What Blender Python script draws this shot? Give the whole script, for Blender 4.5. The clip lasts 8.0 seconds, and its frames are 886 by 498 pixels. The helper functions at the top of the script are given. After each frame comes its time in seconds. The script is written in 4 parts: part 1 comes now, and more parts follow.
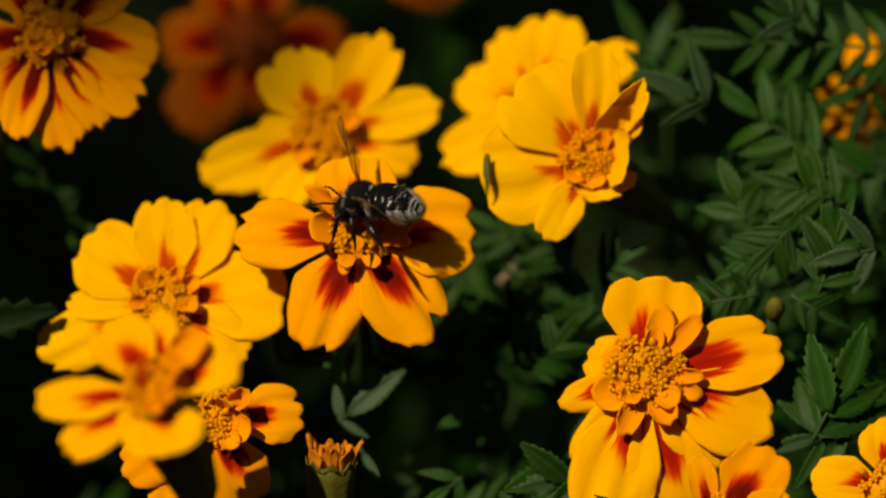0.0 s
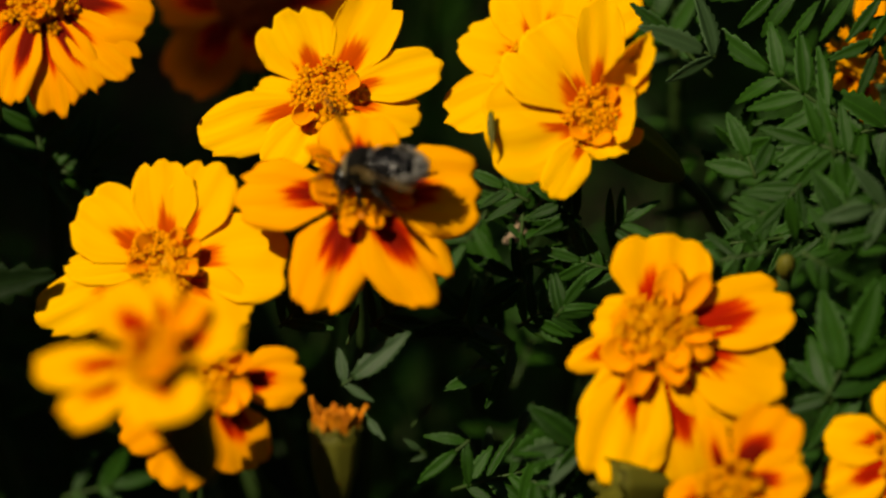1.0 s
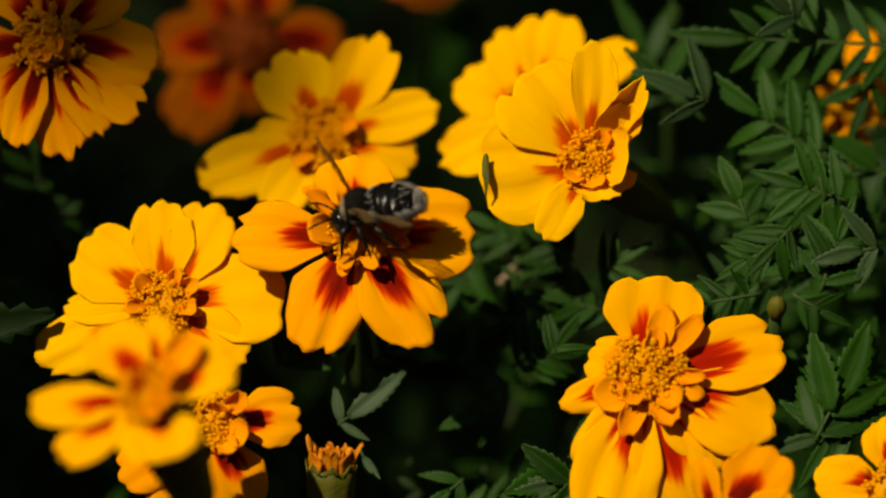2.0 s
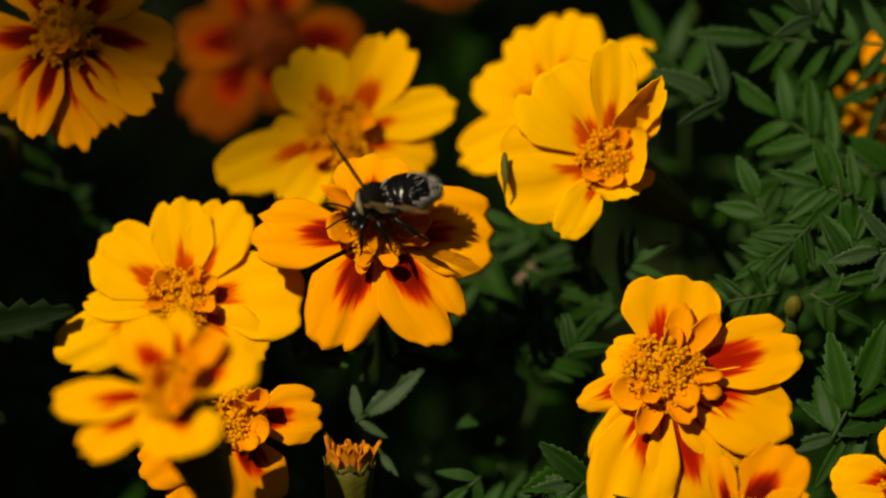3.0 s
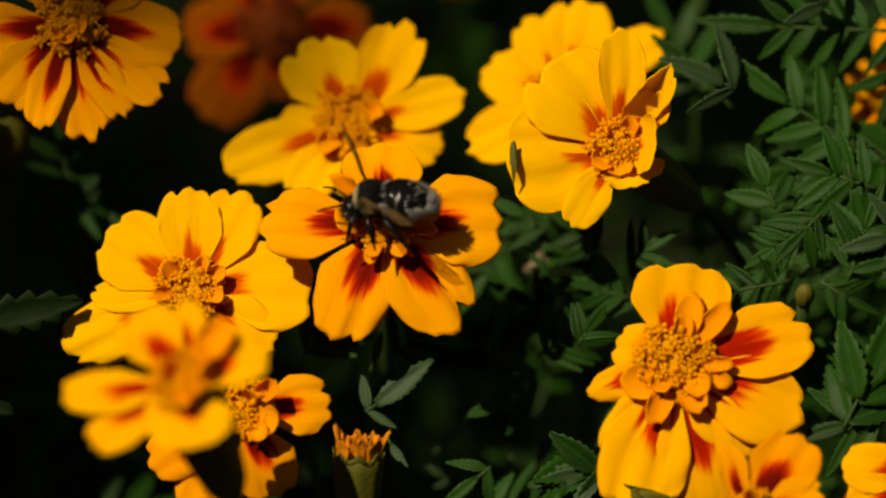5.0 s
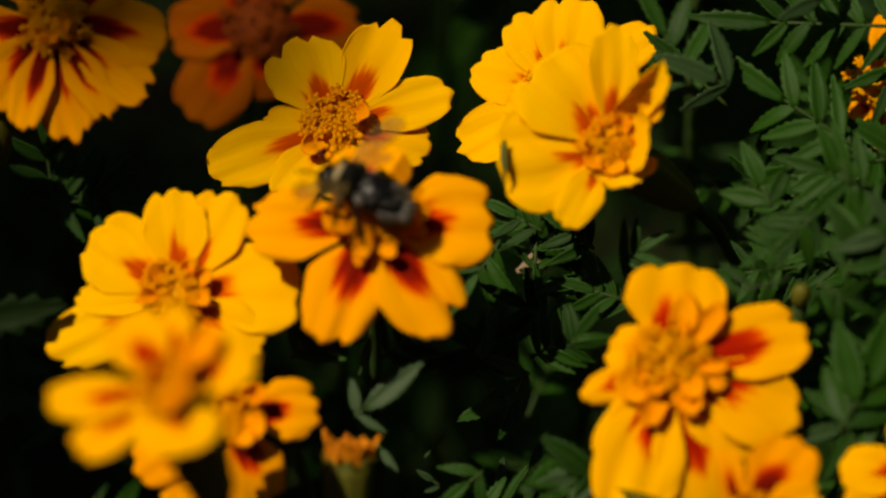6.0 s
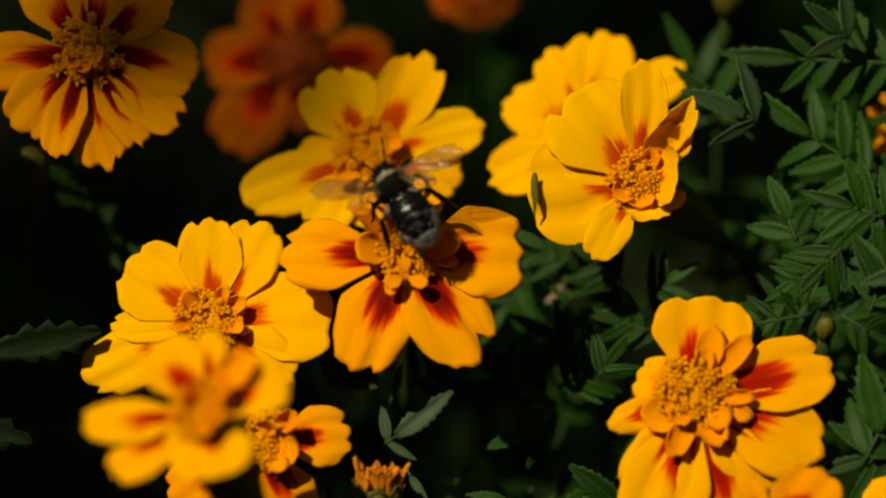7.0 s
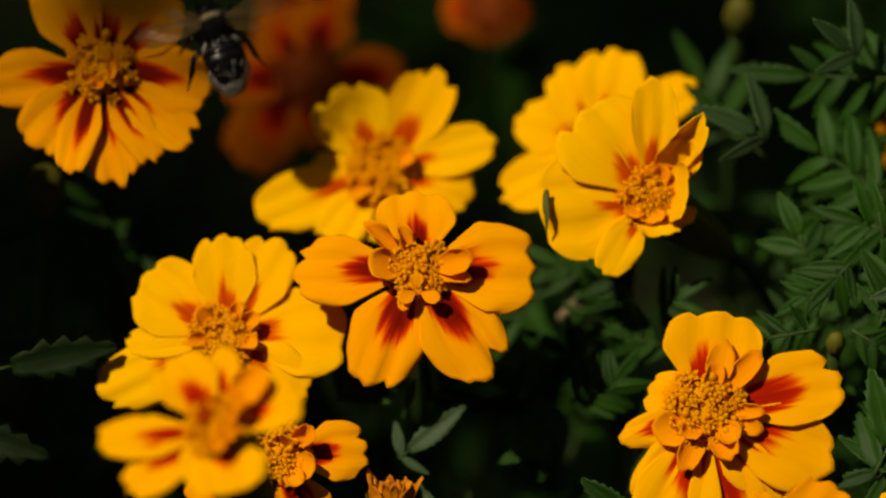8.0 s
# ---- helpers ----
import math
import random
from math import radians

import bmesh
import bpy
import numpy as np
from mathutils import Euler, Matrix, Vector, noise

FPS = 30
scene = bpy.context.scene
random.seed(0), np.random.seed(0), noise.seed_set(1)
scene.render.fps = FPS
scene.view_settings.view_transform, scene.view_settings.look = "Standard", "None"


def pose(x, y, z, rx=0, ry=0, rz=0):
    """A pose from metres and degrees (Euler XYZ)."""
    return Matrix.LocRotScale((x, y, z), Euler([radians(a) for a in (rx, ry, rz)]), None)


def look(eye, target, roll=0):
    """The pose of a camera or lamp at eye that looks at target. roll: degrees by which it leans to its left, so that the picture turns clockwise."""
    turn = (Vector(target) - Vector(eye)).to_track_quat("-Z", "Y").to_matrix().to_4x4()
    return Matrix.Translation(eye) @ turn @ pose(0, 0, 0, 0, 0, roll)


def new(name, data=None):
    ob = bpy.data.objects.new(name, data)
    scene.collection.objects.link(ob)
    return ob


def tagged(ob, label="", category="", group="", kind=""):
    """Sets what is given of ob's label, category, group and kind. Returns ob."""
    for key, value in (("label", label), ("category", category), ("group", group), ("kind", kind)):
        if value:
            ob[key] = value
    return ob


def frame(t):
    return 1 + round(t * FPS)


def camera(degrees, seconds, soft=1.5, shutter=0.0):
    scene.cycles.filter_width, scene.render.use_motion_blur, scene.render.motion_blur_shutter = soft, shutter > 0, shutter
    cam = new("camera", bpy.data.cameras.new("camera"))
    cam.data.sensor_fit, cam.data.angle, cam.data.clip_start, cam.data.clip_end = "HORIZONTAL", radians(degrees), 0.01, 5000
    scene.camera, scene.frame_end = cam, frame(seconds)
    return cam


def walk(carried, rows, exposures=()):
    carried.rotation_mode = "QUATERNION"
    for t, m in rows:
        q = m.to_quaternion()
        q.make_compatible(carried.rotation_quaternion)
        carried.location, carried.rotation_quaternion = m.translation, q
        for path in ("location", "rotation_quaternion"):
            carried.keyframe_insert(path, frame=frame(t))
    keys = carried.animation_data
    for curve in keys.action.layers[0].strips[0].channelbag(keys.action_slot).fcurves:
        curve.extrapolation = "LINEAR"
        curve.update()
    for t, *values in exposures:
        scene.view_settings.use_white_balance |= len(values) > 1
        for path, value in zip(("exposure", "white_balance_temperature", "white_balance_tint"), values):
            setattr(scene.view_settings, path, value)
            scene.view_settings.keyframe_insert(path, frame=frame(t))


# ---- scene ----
cam = camera(5.0, 8.0, soft=2.2, shutter=0.4)
# A long lens set wide open; its plane of sharpness lies at the centre flower.
cam.data.dof.use_dof = True
cam.data.dof.focus_distance = 1.964
cam.data.dof.aperture_fstop = 5.6
walk(cam, [
    (0, pose(0.01579, -1.51399, 1.51881, 50.0645, -0.0657, 0.0361)),
    (0.5, pose(0.01579, -1.50739, 1.51328, 49.8896, 0.1387, -0.1250)),
    (1, pose(0.01579, -1.48644, 1.49570, 49.8362, 0.3863, -0.3117)),
    (1.5, pose(0.01579, -1.48793, 1.49695, 49.9899, 0.1680, -0.2225)),
    (1.7, pose(0.01579, -1.49775, 1.50518, 50.0556, 0.2483, -0.2300)),
    (2.8, pose(0.01579, -1.50929, 1.51487, 50.0799, 0.1499, -0.0756)),
    (3, pose(0.01579, -1.50929, 1.51487, 50.0607, 0.1240, 0.0083)),
    (3.5, pose(0.01579, -1.50740, 1.51328, 50.0000, -0.0000, 0.0000)),
    (4, pose(0.01579, -1.50315, 1.50971, 49.9562, 0.0027, 0.0449)),
    (4.5, pose(0.01579, -1.50704, 1.51298, 49.9920, 0.3093, -0.0497)),
    (4.7, pose(0.01579, -1.50704, 1.51298, 50.0066, 0.2869, -0.0497)),
    (5.8, pose(0.01579, -1.47979, 1.49012, 49.9723, 0.5241, -0.3154)),
    (6, pose(0.01579, -1.47826, 1.48883, 50.0050, 0.5041, -0.3154)),
    (6.5, pose(0.01579, -1.49411, 1.50213, 50.1959, 0.4159, -0.0699)),
    (7, pose(0.01579, -1.50017, 1.50722, 50.1796, 0.2054, 0.1591)),
    (7.5, pose(0.01579, -1.50102, 1.50793, 50.1642, 0.1732, 0.1330)),
    (8, pose(0.01579, -1.51128, 1.51654, 50.2677, 0.3145, 0.1573)),
], exposures=[(0, -0.29, 7900, 9), (1, -0.14, 7900, 9), (1.6, -0.15, 7900, 9), (3, -0.31, 7900, 9), (4, -0.22, 7900, 9), (4.6, -0.22, 7900, 9), (6, -0.32, 7900, 9), (6.5, -0.35, 7900, 9), (8, -0.42, 7900, 9)])

# ---- light ----
SUN_FROM = Vector((-0.483, -0.328, 1.0)).normalized()
world = bpy.data.worlds.new("world")
scene.world = world
world.use_nodes = True
_n = world.node_tree.nodes
_sky = _n.new("ShaderNodeTexSky")
_sky.sky_type = "NISHITA"
_sky.sun_disc = False
_sky.sun_elevation = math.asin(SUN_FROM.z)
_sky.sun_rotation = math.atan2(SUN_FROM.x, SUN_FROM.y)
_n["Background"].inputs[1].default_value = 0.05
world.node_tree.links.new(_sky.outputs[0], _n["Background"].inputs[0])
sun_data = bpy.data.lights.new("sun", "SUN")
sun_data.energy = 5.0
sun_data.angle = radians(0.5)
sun_data.color = (1.0, 0.93, 0.80)
sun = new("sun", sun_data)
sun.matrix_world = look(SUN_FROM * 5, (0, 0, 0))


# ---- materials ----
class Nodes:
    """A node material in the making: short calls that add and join nodes."""

    def __init__(self, name):
        self.mat = bpy.data.materials.new(name)
        self.mat.use_nodes = True
        self.tree = self.mat.node_tree
        self.bsdf = self.tree.nodes["Principled BSDF"]
        self.out = self.tree.nodes["Material Output"]

    def add(self, kind):
        return self.tree.nodes.new(kind)

    def join(self, a, b):
        self.tree.links.new(a, b)

    def set(self, socket, value):
        if isinstance(value, bpy.types.NodeSocket):
            self.join(value, socket)
        else:
            socket.default_value = value

    def math(self, op, a, b=0.0, clamp=False):
        node = self.add("ShaderNodeMath")
        node.operation, node.use_clamp = op, clamp
        self.set(node.inputs[0], a)
        self.set(node.inputs[1], b)
        return node.outputs[0]

    def mix(self, f, a, b):
        node = self.add("ShaderNodeMix")
        node.data_type = "RGBA"
        self.set(node.inputs[0], f)
        self.set(node.inputs[6], a if isinstance(a, bpy.types.NodeSocket) else (*a, 1))
        self.set(node.inputs[7], b if isinstance(b, bpy.types.NodeSocket) else (*b, 1))
        return node.outputs[2]

    def ramp(self, x, lo, hi):
        node = self.add("ShaderNodeMapRange")
        node.interpolation_type = "SMOOTHSTEP"
        for k, v in enumerate((x, lo, hi, 0.0, 1.0)):
            self.set(node.inputs[k], v)
        return node.outputs[0]

    def noise(self, vector, scale, detail=3.0):
        node = self.add("ShaderNodeTexNoise")
        node.inputs["Scale"].default_value = scale
        node.inputs["Detail"].default_value = detail
        if vector is not None:
            self.join(vector, node.inputs["Vector"])
        return node.outputs[0]

    def place(self):
        return self.add("ShaderNodeTexCoord").outputs["Object"]

    def bump(self, height, strength, distance):
        node = self.add("ShaderNodeBump")
        node.inputs["Strength"].default_value = strength
        node.inputs["Distance"].default_value = distance
        self.join(height, node.inputs["Height"])
        self.join(node.outputs[0], self.bsdf.inputs["Normal"])
        return node.outputs[0]

    def finish(self, colour, rough, spec=0.4, sheer=0.0, tint=None):
        self.set(self.bsdf.inputs["Base Color"], colour if isinstance(colour, bpy.types.NodeSocket) else (*colour, 1))
        self.set(self.bsdf.inputs["Roughness"], rough)
        self.bsdf.inputs["Specular IOR Level"].default_value = spec
        if sheer > 0:
            leaf = self.add("ShaderNodeBsdfTranslucent")
            self.set(leaf.inputs[0], tint if tint is not None else colour)
            both = self.add("ShaderNodeMixShader")
            both.inputs[0].default_value = sheer
            self.join(self.bsdf.outputs[0], both.inputs[1])
            self.join(leaf.outputs[0], both.inputs[2])
            self.join(both.outputs[0], self.out.inputs[0])
        return self.mat


def petal_paint(name, base, deep, reach, dark, depth=1.0):
    """Petal: velvety yellow to orange, veined along its length, with a flame of red at its foot.
    reach: the flame's length as a share of the petal's; dark: how far its heart turns maroon;
    depth: how far the flame covers the yellow."""
    m = Nodes(name)
    uv = m.add("ShaderNodeSeparateXYZ")
    m.join(m.add("ShaderNodeUVMap").outputs[0], uv.inputs[0])
    u, v = uv.outputs[0], uv.outputs[1]
    chance = m.add("ShaderNodeObjectInfo").outputs["Random"]
    def streaks(across, along, shift):
        c = m.add("ShaderNodeCombineXYZ")
        m.join(m.math("MULTIPLY", u, across), c.inputs[0])
        m.join(m.math("MULTIPLY", v, along), c.inputs[1])
        m.join(m.math("MULTIPLY", chance, shift), c.inputs[2])
        return m.noise(c.outputs[0], 1.0, 3.0)
    broad, fine = streaks(5.0, 0.9, 31.0), streaks(22.0, 1.5, 57.0)
    side = m.math("ABSOLUTE", m.math("SUBTRACT", m.math("MULTIPLY", u, 2.0), 1.0))
    lane = m.math("POWER", side, 1.7)
    edge = m.math("MULTIPLY", m.math("SUBTRACT", 1.0, m.math("MULTIPLY", lane, 1.7)), reach)
    edge = m.math("ADD", edge, m.math("MULTIPLY", m.math("SUBTRACT", broad, 0.5), 0.62))
    edge = m.math("ADD", edge, m.math("MULTIPLY", m.math("SUBTRACT", fine, 0.5), 0.20))
    edge = m.math("ADD", edge, m.math("MULTIPLY", m.math("SUBTRACT", chance, 0.5), 0.10))
    gap = m.math("SUBTRACT", edge, v)
    flame = m.math("MULTIPLY", m.ramp(gap, -0.05, 0.10), depth)
    heart = m.math("MULTIPLY", m.ramp(gap, 0.05, 0.26), dark)
    tone = m.mix(m.math("MULTIPLY", chance, 0.6), base, deep)
    tone = m.mix(m.math("MULTIPLY", m.ramp(fine, 0.62, 0.35), 0.5), tone, deep)
    tone = m.mix(m.math("MULTIPLY", m.ramp(gap, -0.22, 0.0), 0.55), tone, deep)
    red = m.mix(m.ramp(m.math("ADD", gap, m.math("MULTIPLY", fine, 0.3)), 0.08, 0.34), (0.84, 0.095, 0.001), (0.52, 0.014, 0.001))
    colour = m.mix(flame, tone, red)
    colour = m.mix(heart, colour, (0.095, 0.004, 0.001))
    m.bump(m.math("ADD", m.math("MULTIPLY", broad, 0.7), m.math("MULTIPLY", fine, 0.25)), 0.3, 0.0006)
    return m.finish(colour, 0.70, 0.04, 0.20, colour)


PETAL_YELLOW = petal_paint("petal_yellow", (0.95, 0.53, 0.003), (0.93, 0.44, 0.002), 0.50, 0.12, 0.88)
PETAL_ORANGE = petal_paint("petal_orange", (0.95, 0.405, 0.002), (0.93, 0.33, 0.002), 0.70, 0.75)
PETAL_GOLD = petal_paint("petal_gold", (0.95, 0.475, 0.002), (0.92, 0.39, 0.002), 0.66, 0.35)
PETAL_BOLD = petal_paint("petal_bold", (0.94, 0.40, 0.002), (0.90, 0.30, 0.002), 0.66, 0.85)
PETAL_INNER = petal_paint("petal_inner", (0.94, 0.37, 0.002), (0.90, 0.27, 0.002), 0.16, 0.2, 0.6)
# Red-brown petals at the back; the deep shade there is put into their colour.
PETAL_RUST_SHADED = petal_paint("petal_rust_shaded", (0.52, 0.14, 0.003), (0.36, 0.06, 0.003), 0.76, 0.8)


def floret_paint():
    m = Nodes("floret_orange")
    chance = m.add("ShaderNodeObjectInfo").outputs["Random"]
    grain = m.noise(m.place(), 900.0)
    tone = m.mix(m.math("MULTIPLY", grain, chance), (0.93, 0.43, 0.006), (0.85, 0.27, 0.003))
    return m.finish(tone, 0.6, 0.12, 0.35, tone)


def green_paint(name, light, dark, sheer, rough=0.42, spec=0.5):
    """Leaf: blotched in two scales, with a paler midrib along its middle and a pale, thin rim."""
    m = Nodes(name)
    uv = m.add("ShaderNodeSeparateXYZ")
    m.join(m.add("ShaderNodeUVMap").outputs[0], uv.inputs[0])
    chance = m.add("ShaderNodeObjectInfo").outputs["Random"]
    broad, fine = m.noise(m.place(), 160.0), m.noise(m.place(), 1300.0)
    tone = m.mix(m.math("ADD", m.math("MULTIPLY", chance, 0.6), m.math("MULTIPLY", broad, 0.5)), dark, light)
    rib = m.math("ABSOLUTE", m.math("SUBTRACT", uv.outputs[0], 0.5))
    veins = m.add("ShaderNodeTexWave")
    veins.inputs["Scale"].default_value = 3.2
    c = m.add("ShaderNodeCombineXYZ")
    m.join(m.math("SUBTRACT", m.math("MULTIPLY", uv.outputs[1], 1.6), rib), c.inputs[0])
    m.join(c.outputs[0], veins.inputs["Vector"])
    tone = m.mix(m.math("MULTIPLY", m.ramp(rib, 0.05, 0.012), 0.3), tone, [min(1, 1.7 * x) for x in light])
    tone = m.mix(m.math("MULTIPLY", m.ramp(rib, 0.455, 0.49), 0.3), tone, [min(1, 2.6 * x) for x in light])
    relief = m.math("ADD", m.math("MULTIPLY", fine, 0.5), m.math("MULTIPLY", veins.outputs[1], 0.18))
    m.bump(relief, 0.35, 0.0004)
    return m.finish(tone, m.math("ADD", rough, m.math("MULTIPLY", fine, 0.12)), spec, sheer, tone)


FLORET = floret_paint()
LEAF = green_paint("leaf_green", (0.020, 0.075, 0.006), (0.005, 0.020, 0.002), 0.16, 0.42, 0.15)
# Paler copy of the leaf green, with sunlit sheen put into the colour.
LEAF_SHEEN = green_paint("leaf_sheen", (0.040, 0.080, 0.030), (0.014, 0.038, 0.010), 0.12, 0.45, 0.22)
# Dull olive leaf colour, darkened further in place of shade on the left.
LEAF_OLIVE_SHADED = green_paint("leaf_olive_shaded", (0.006, 0.018, 0.003), (0.003, 0.008, 0.002), 0.05, 0.5, 0.15)
SEPAL = green_paint("sepal_green", (0.13, 0.118, 0.011), (0.065, 0.068, 0.008), 0.12, 0.5, 0.22)
STALK = green_paint("stalk_green", (0.034, 0.070, 0.012), (0.016, 0.036, 0.007), 0.05, 0.5, 0.25)


def plain_paint(name, a, b, scale, rough, spec=0.4, sheer=0.0):
    m = Nodes(name)
    grain = m.noise(m.place(), scale)
    tone = m.mix(grain, a, b)
    m.bump(m.noise(m.place(), scale * 3), 0.3, 0.0003)
    return m.finish(tone, rough, spec, sheer, tone)


WITHERED = plain_paint("withered_floret", (0.80, 0.30, 0.010), (0.46, 0.10, 0.006), 420.0, 0.7, 0.2, 0.1)
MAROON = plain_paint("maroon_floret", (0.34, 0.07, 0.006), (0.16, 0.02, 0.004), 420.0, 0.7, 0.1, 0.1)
BARK = plain_paint("bark", (0.16, 0.12, 0.085), (0.07, 0.05, 0.035), 30.0, 0.9, 0.2)
DRY = plain_paint("dry_leaf", (0.40, 0.30, 0.20), (0.20, 0.13, 0.08), 300.0, 0.8, 0.2)
SOIL = plain_paint("soil", (0.030, 0.021, 0.014), (0.012, 0.008, 0.006), 60.0, 0.95, 0.1)
CHITIN = plain_paint("black_chitin", (0.003, 0.003, 0.003), (0.006, 0.005, 0.005), 600.0, 0.22, 0.22)
EYE = plain_paint("eye_black", (0.012, 0.010, 0.009), (0.02, 0.017, 0.014), 900.0, 0.12, 0.6)
FUR_BLACK = plain_paint("fur_black", (0.004, 0.0035, 0.003), (0.009, 0.008, 0.006), 900.0, 0.8, 0.1)
FUR_PALE = plain_paint("fur_pale", (0.52, 0.43, 0.24), (0.36, 0.29, 0.16), 900.0, 0.7, 0.2)
FUR_WHITE = plain_paint("fur_white", (0.80, 0.78, 0.73), (0.62, 0.59, 0.54), 900.0, 0.7, 0.2, 0.4)
VEIN = plain_paint("wing_vein", (0.10, 0.055, 0.025), (0.05, 0.03, 0.015), 900.0, 0.4)


def wing_paint():
    m = Nodes("wing_membrane")
    film = m.noise(m.place(), 420.0)
    colour = m.mix(film, (0.26, 0.18, 0.07), (0.15, 0.10, 0.035))
    m.bump(film, 0.5, 0.0006)
    m.finish(colour, 0.22, 0.3)
    clear = m.add("ShaderNodeBsdfTransparent")
    clear.inputs[0].default_value = (0.95, 0.90, 0.80, 1)
    both = m.add("ShaderNodeMixShader")
    both.inputs[0].default_value = 0.22
    m.join(clear.outputs[0], both.inputs[1])
    m.join(m.bsdf.outputs[0], both.inputs[2])
    m.join(both.outputs[0], m.out.inputs[0])
    return m.mat


WING = wing_paint()


# ---- shapes ----
MM = 0.001


def mesh(name, shape, material, smooth=True):
    """A mesh from a shape: its vertices in millimetres, its faces, and a uv pair a vertex."""
    verts, faces, uvs = shape
    me = bpy.data.meshes.new(name)
    me.from_pydata([tuple(c * MM for c in v) for v in verts], [], faces)
    layer = me.uv_layers.new(name="UVMap")
    if uvs:
        for loop in me.loops:
            layer.data[loop.index].uv = uvs[loop.vertex_index]
    me.materials.append(material)
    if smooth:
        me.polygons.foreach_set("use_smooth", [True] * len(me.polygons))
    me.update()
    return me


def child(name, me, parent, m=None, label=""):
    ob = new(name, me)
    ob.parent = parent
    if m is not None:
        ob.matrix_basis = m
    return tagged(ob, label=label)


def base(name, m):
    ob = new(name)
    ob.empty_display_size = 0.005
    ob.matrix_basis = m
    return ob


def sheet(point, nu, nv, thick):
    """Vertices, faces and uvs of a thin shell over a grid; point(u, v) gives its upper side, u from -1 to 1, v from 0 to 1."""
    top = [[Vector(point(-1 + 2 * i / nu, j / nv)) for i in range(nu + 1)] for j in range(nv + 1)]
    verts, uvs, faces = [], [], []
    count = (nu + 1) * (nv + 1)
    for layer in (0, 1):
        for j in range(nv + 1):
            for i in range(nu + 1):
                p = top[j][i]
                if layer:
                    a = top[j][min(i + 1, nu)] - top[j][max(i - 1, 0)]
                    b = top[min(j + 1, nv)][i] - top[max(j - 1, 0)][i]
                    n = a.cross(b)
                    p = p - (n.normalized() if n.length > 1e-9 else Vector((0, 0, 1))) * thick
                verts.append(p)
                uvs.append((i / nu, j / nv))
    at = lambda i, j: j * (nu + 1) + i
    for j in range(nv):
        for i in range(nu):
            q = (at(i, j), at(i + 1, j), at(i + 1, j + 1), at(i, j + 1))
            faces.append(q)
            faces.append(tuple(k + count for k in reversed(q)))
    rim = [at(i, 0) for i in range(nu)] + [at(nu, j) for j in range(nv)] + [at(i, nv) for i in range(nu, 0, -1)] + [at(0, j) for j in range(nv, 0, -1)]
    for a, b in zip(rim, rim[1:] + rim[:1]):
        faces.append((b, a, a + count, b + count))
    return verts, faces, uvs


def tube(points, radii, sides=8):
    """A closed round bar along points."""
    points = [Vector(p) for p in points]
    verts, faces, uvs = [], [], []
    for k, p in enumerate(points):
        way = (points[min(k + 1, len(points) - 1)] - points[max(k - 1, 0)]).normalized()
        a = way.orthogonal().normalized() if k == 0 else (a - way * a.dot(way)).normalized()
        b = way.cross(a)
        for s in range(sides):
            w = 2 * math.pi * s / sides
            verts.append(p + (a * math.cos(w) + b * math.sin(w)) * radii[k])
            uvs.append((s / sides, k / (len(points) - 1)))
    for k in range(len(points) - 1):
        for s in range(sides):
            t = (s + 1) % sides
            faces.append((k * sides + s, k * sides + t, (k + 1) * sides + t, (k + 1) * sides + s))
    faces.append(tuple(range(sides))[::-1])
    faces.append(tuple(range((len(points) - 1) * sides, len(points) * sides)))
    return verts, faces, uvs


def turned(profile, sides=20, ribs=0, depth=0.0):
    """A lathe shape about z; profile: (radius, z) rows; ribs: how many raised ribs run up it."""
    verts, faces, uvs = [], [], []
    for k, (r, z) in enumerate(profile):
        for s in range(sides):
            w = 2 * math.pi * s / sides
            q = r * (1 + depth * math.cos(ribs * w)) if ribs else r
            verts.append((q * math.cos(w), q * math.sin(w), z))
            uvs.append((s / sides, k / (len(profile) - 1)))
    for k in range(len(profile) - 1):
        for s in range(sides):
            t = (s + 1) % sides
            faces.append((k * sides + s, k * sides + t, (k + 1) * sides + t, (k + 1) * sides + s))
    faces.append(tuple(range(sides))[::-1])
    faces.append(tuple(range((len(profile) - 1) * sides, len(profile) * sides)))
    return verts, faces, uvs


def joined(*pieces):
    verts, faces, uvs = [], [], []
    for v, f, u in pieces:
        k = len(verts)
        verts += list(v)
        uvs += list(u)
        faces += [tuple(i + k for i in q) for q in f]
    return verts, faces, uvs


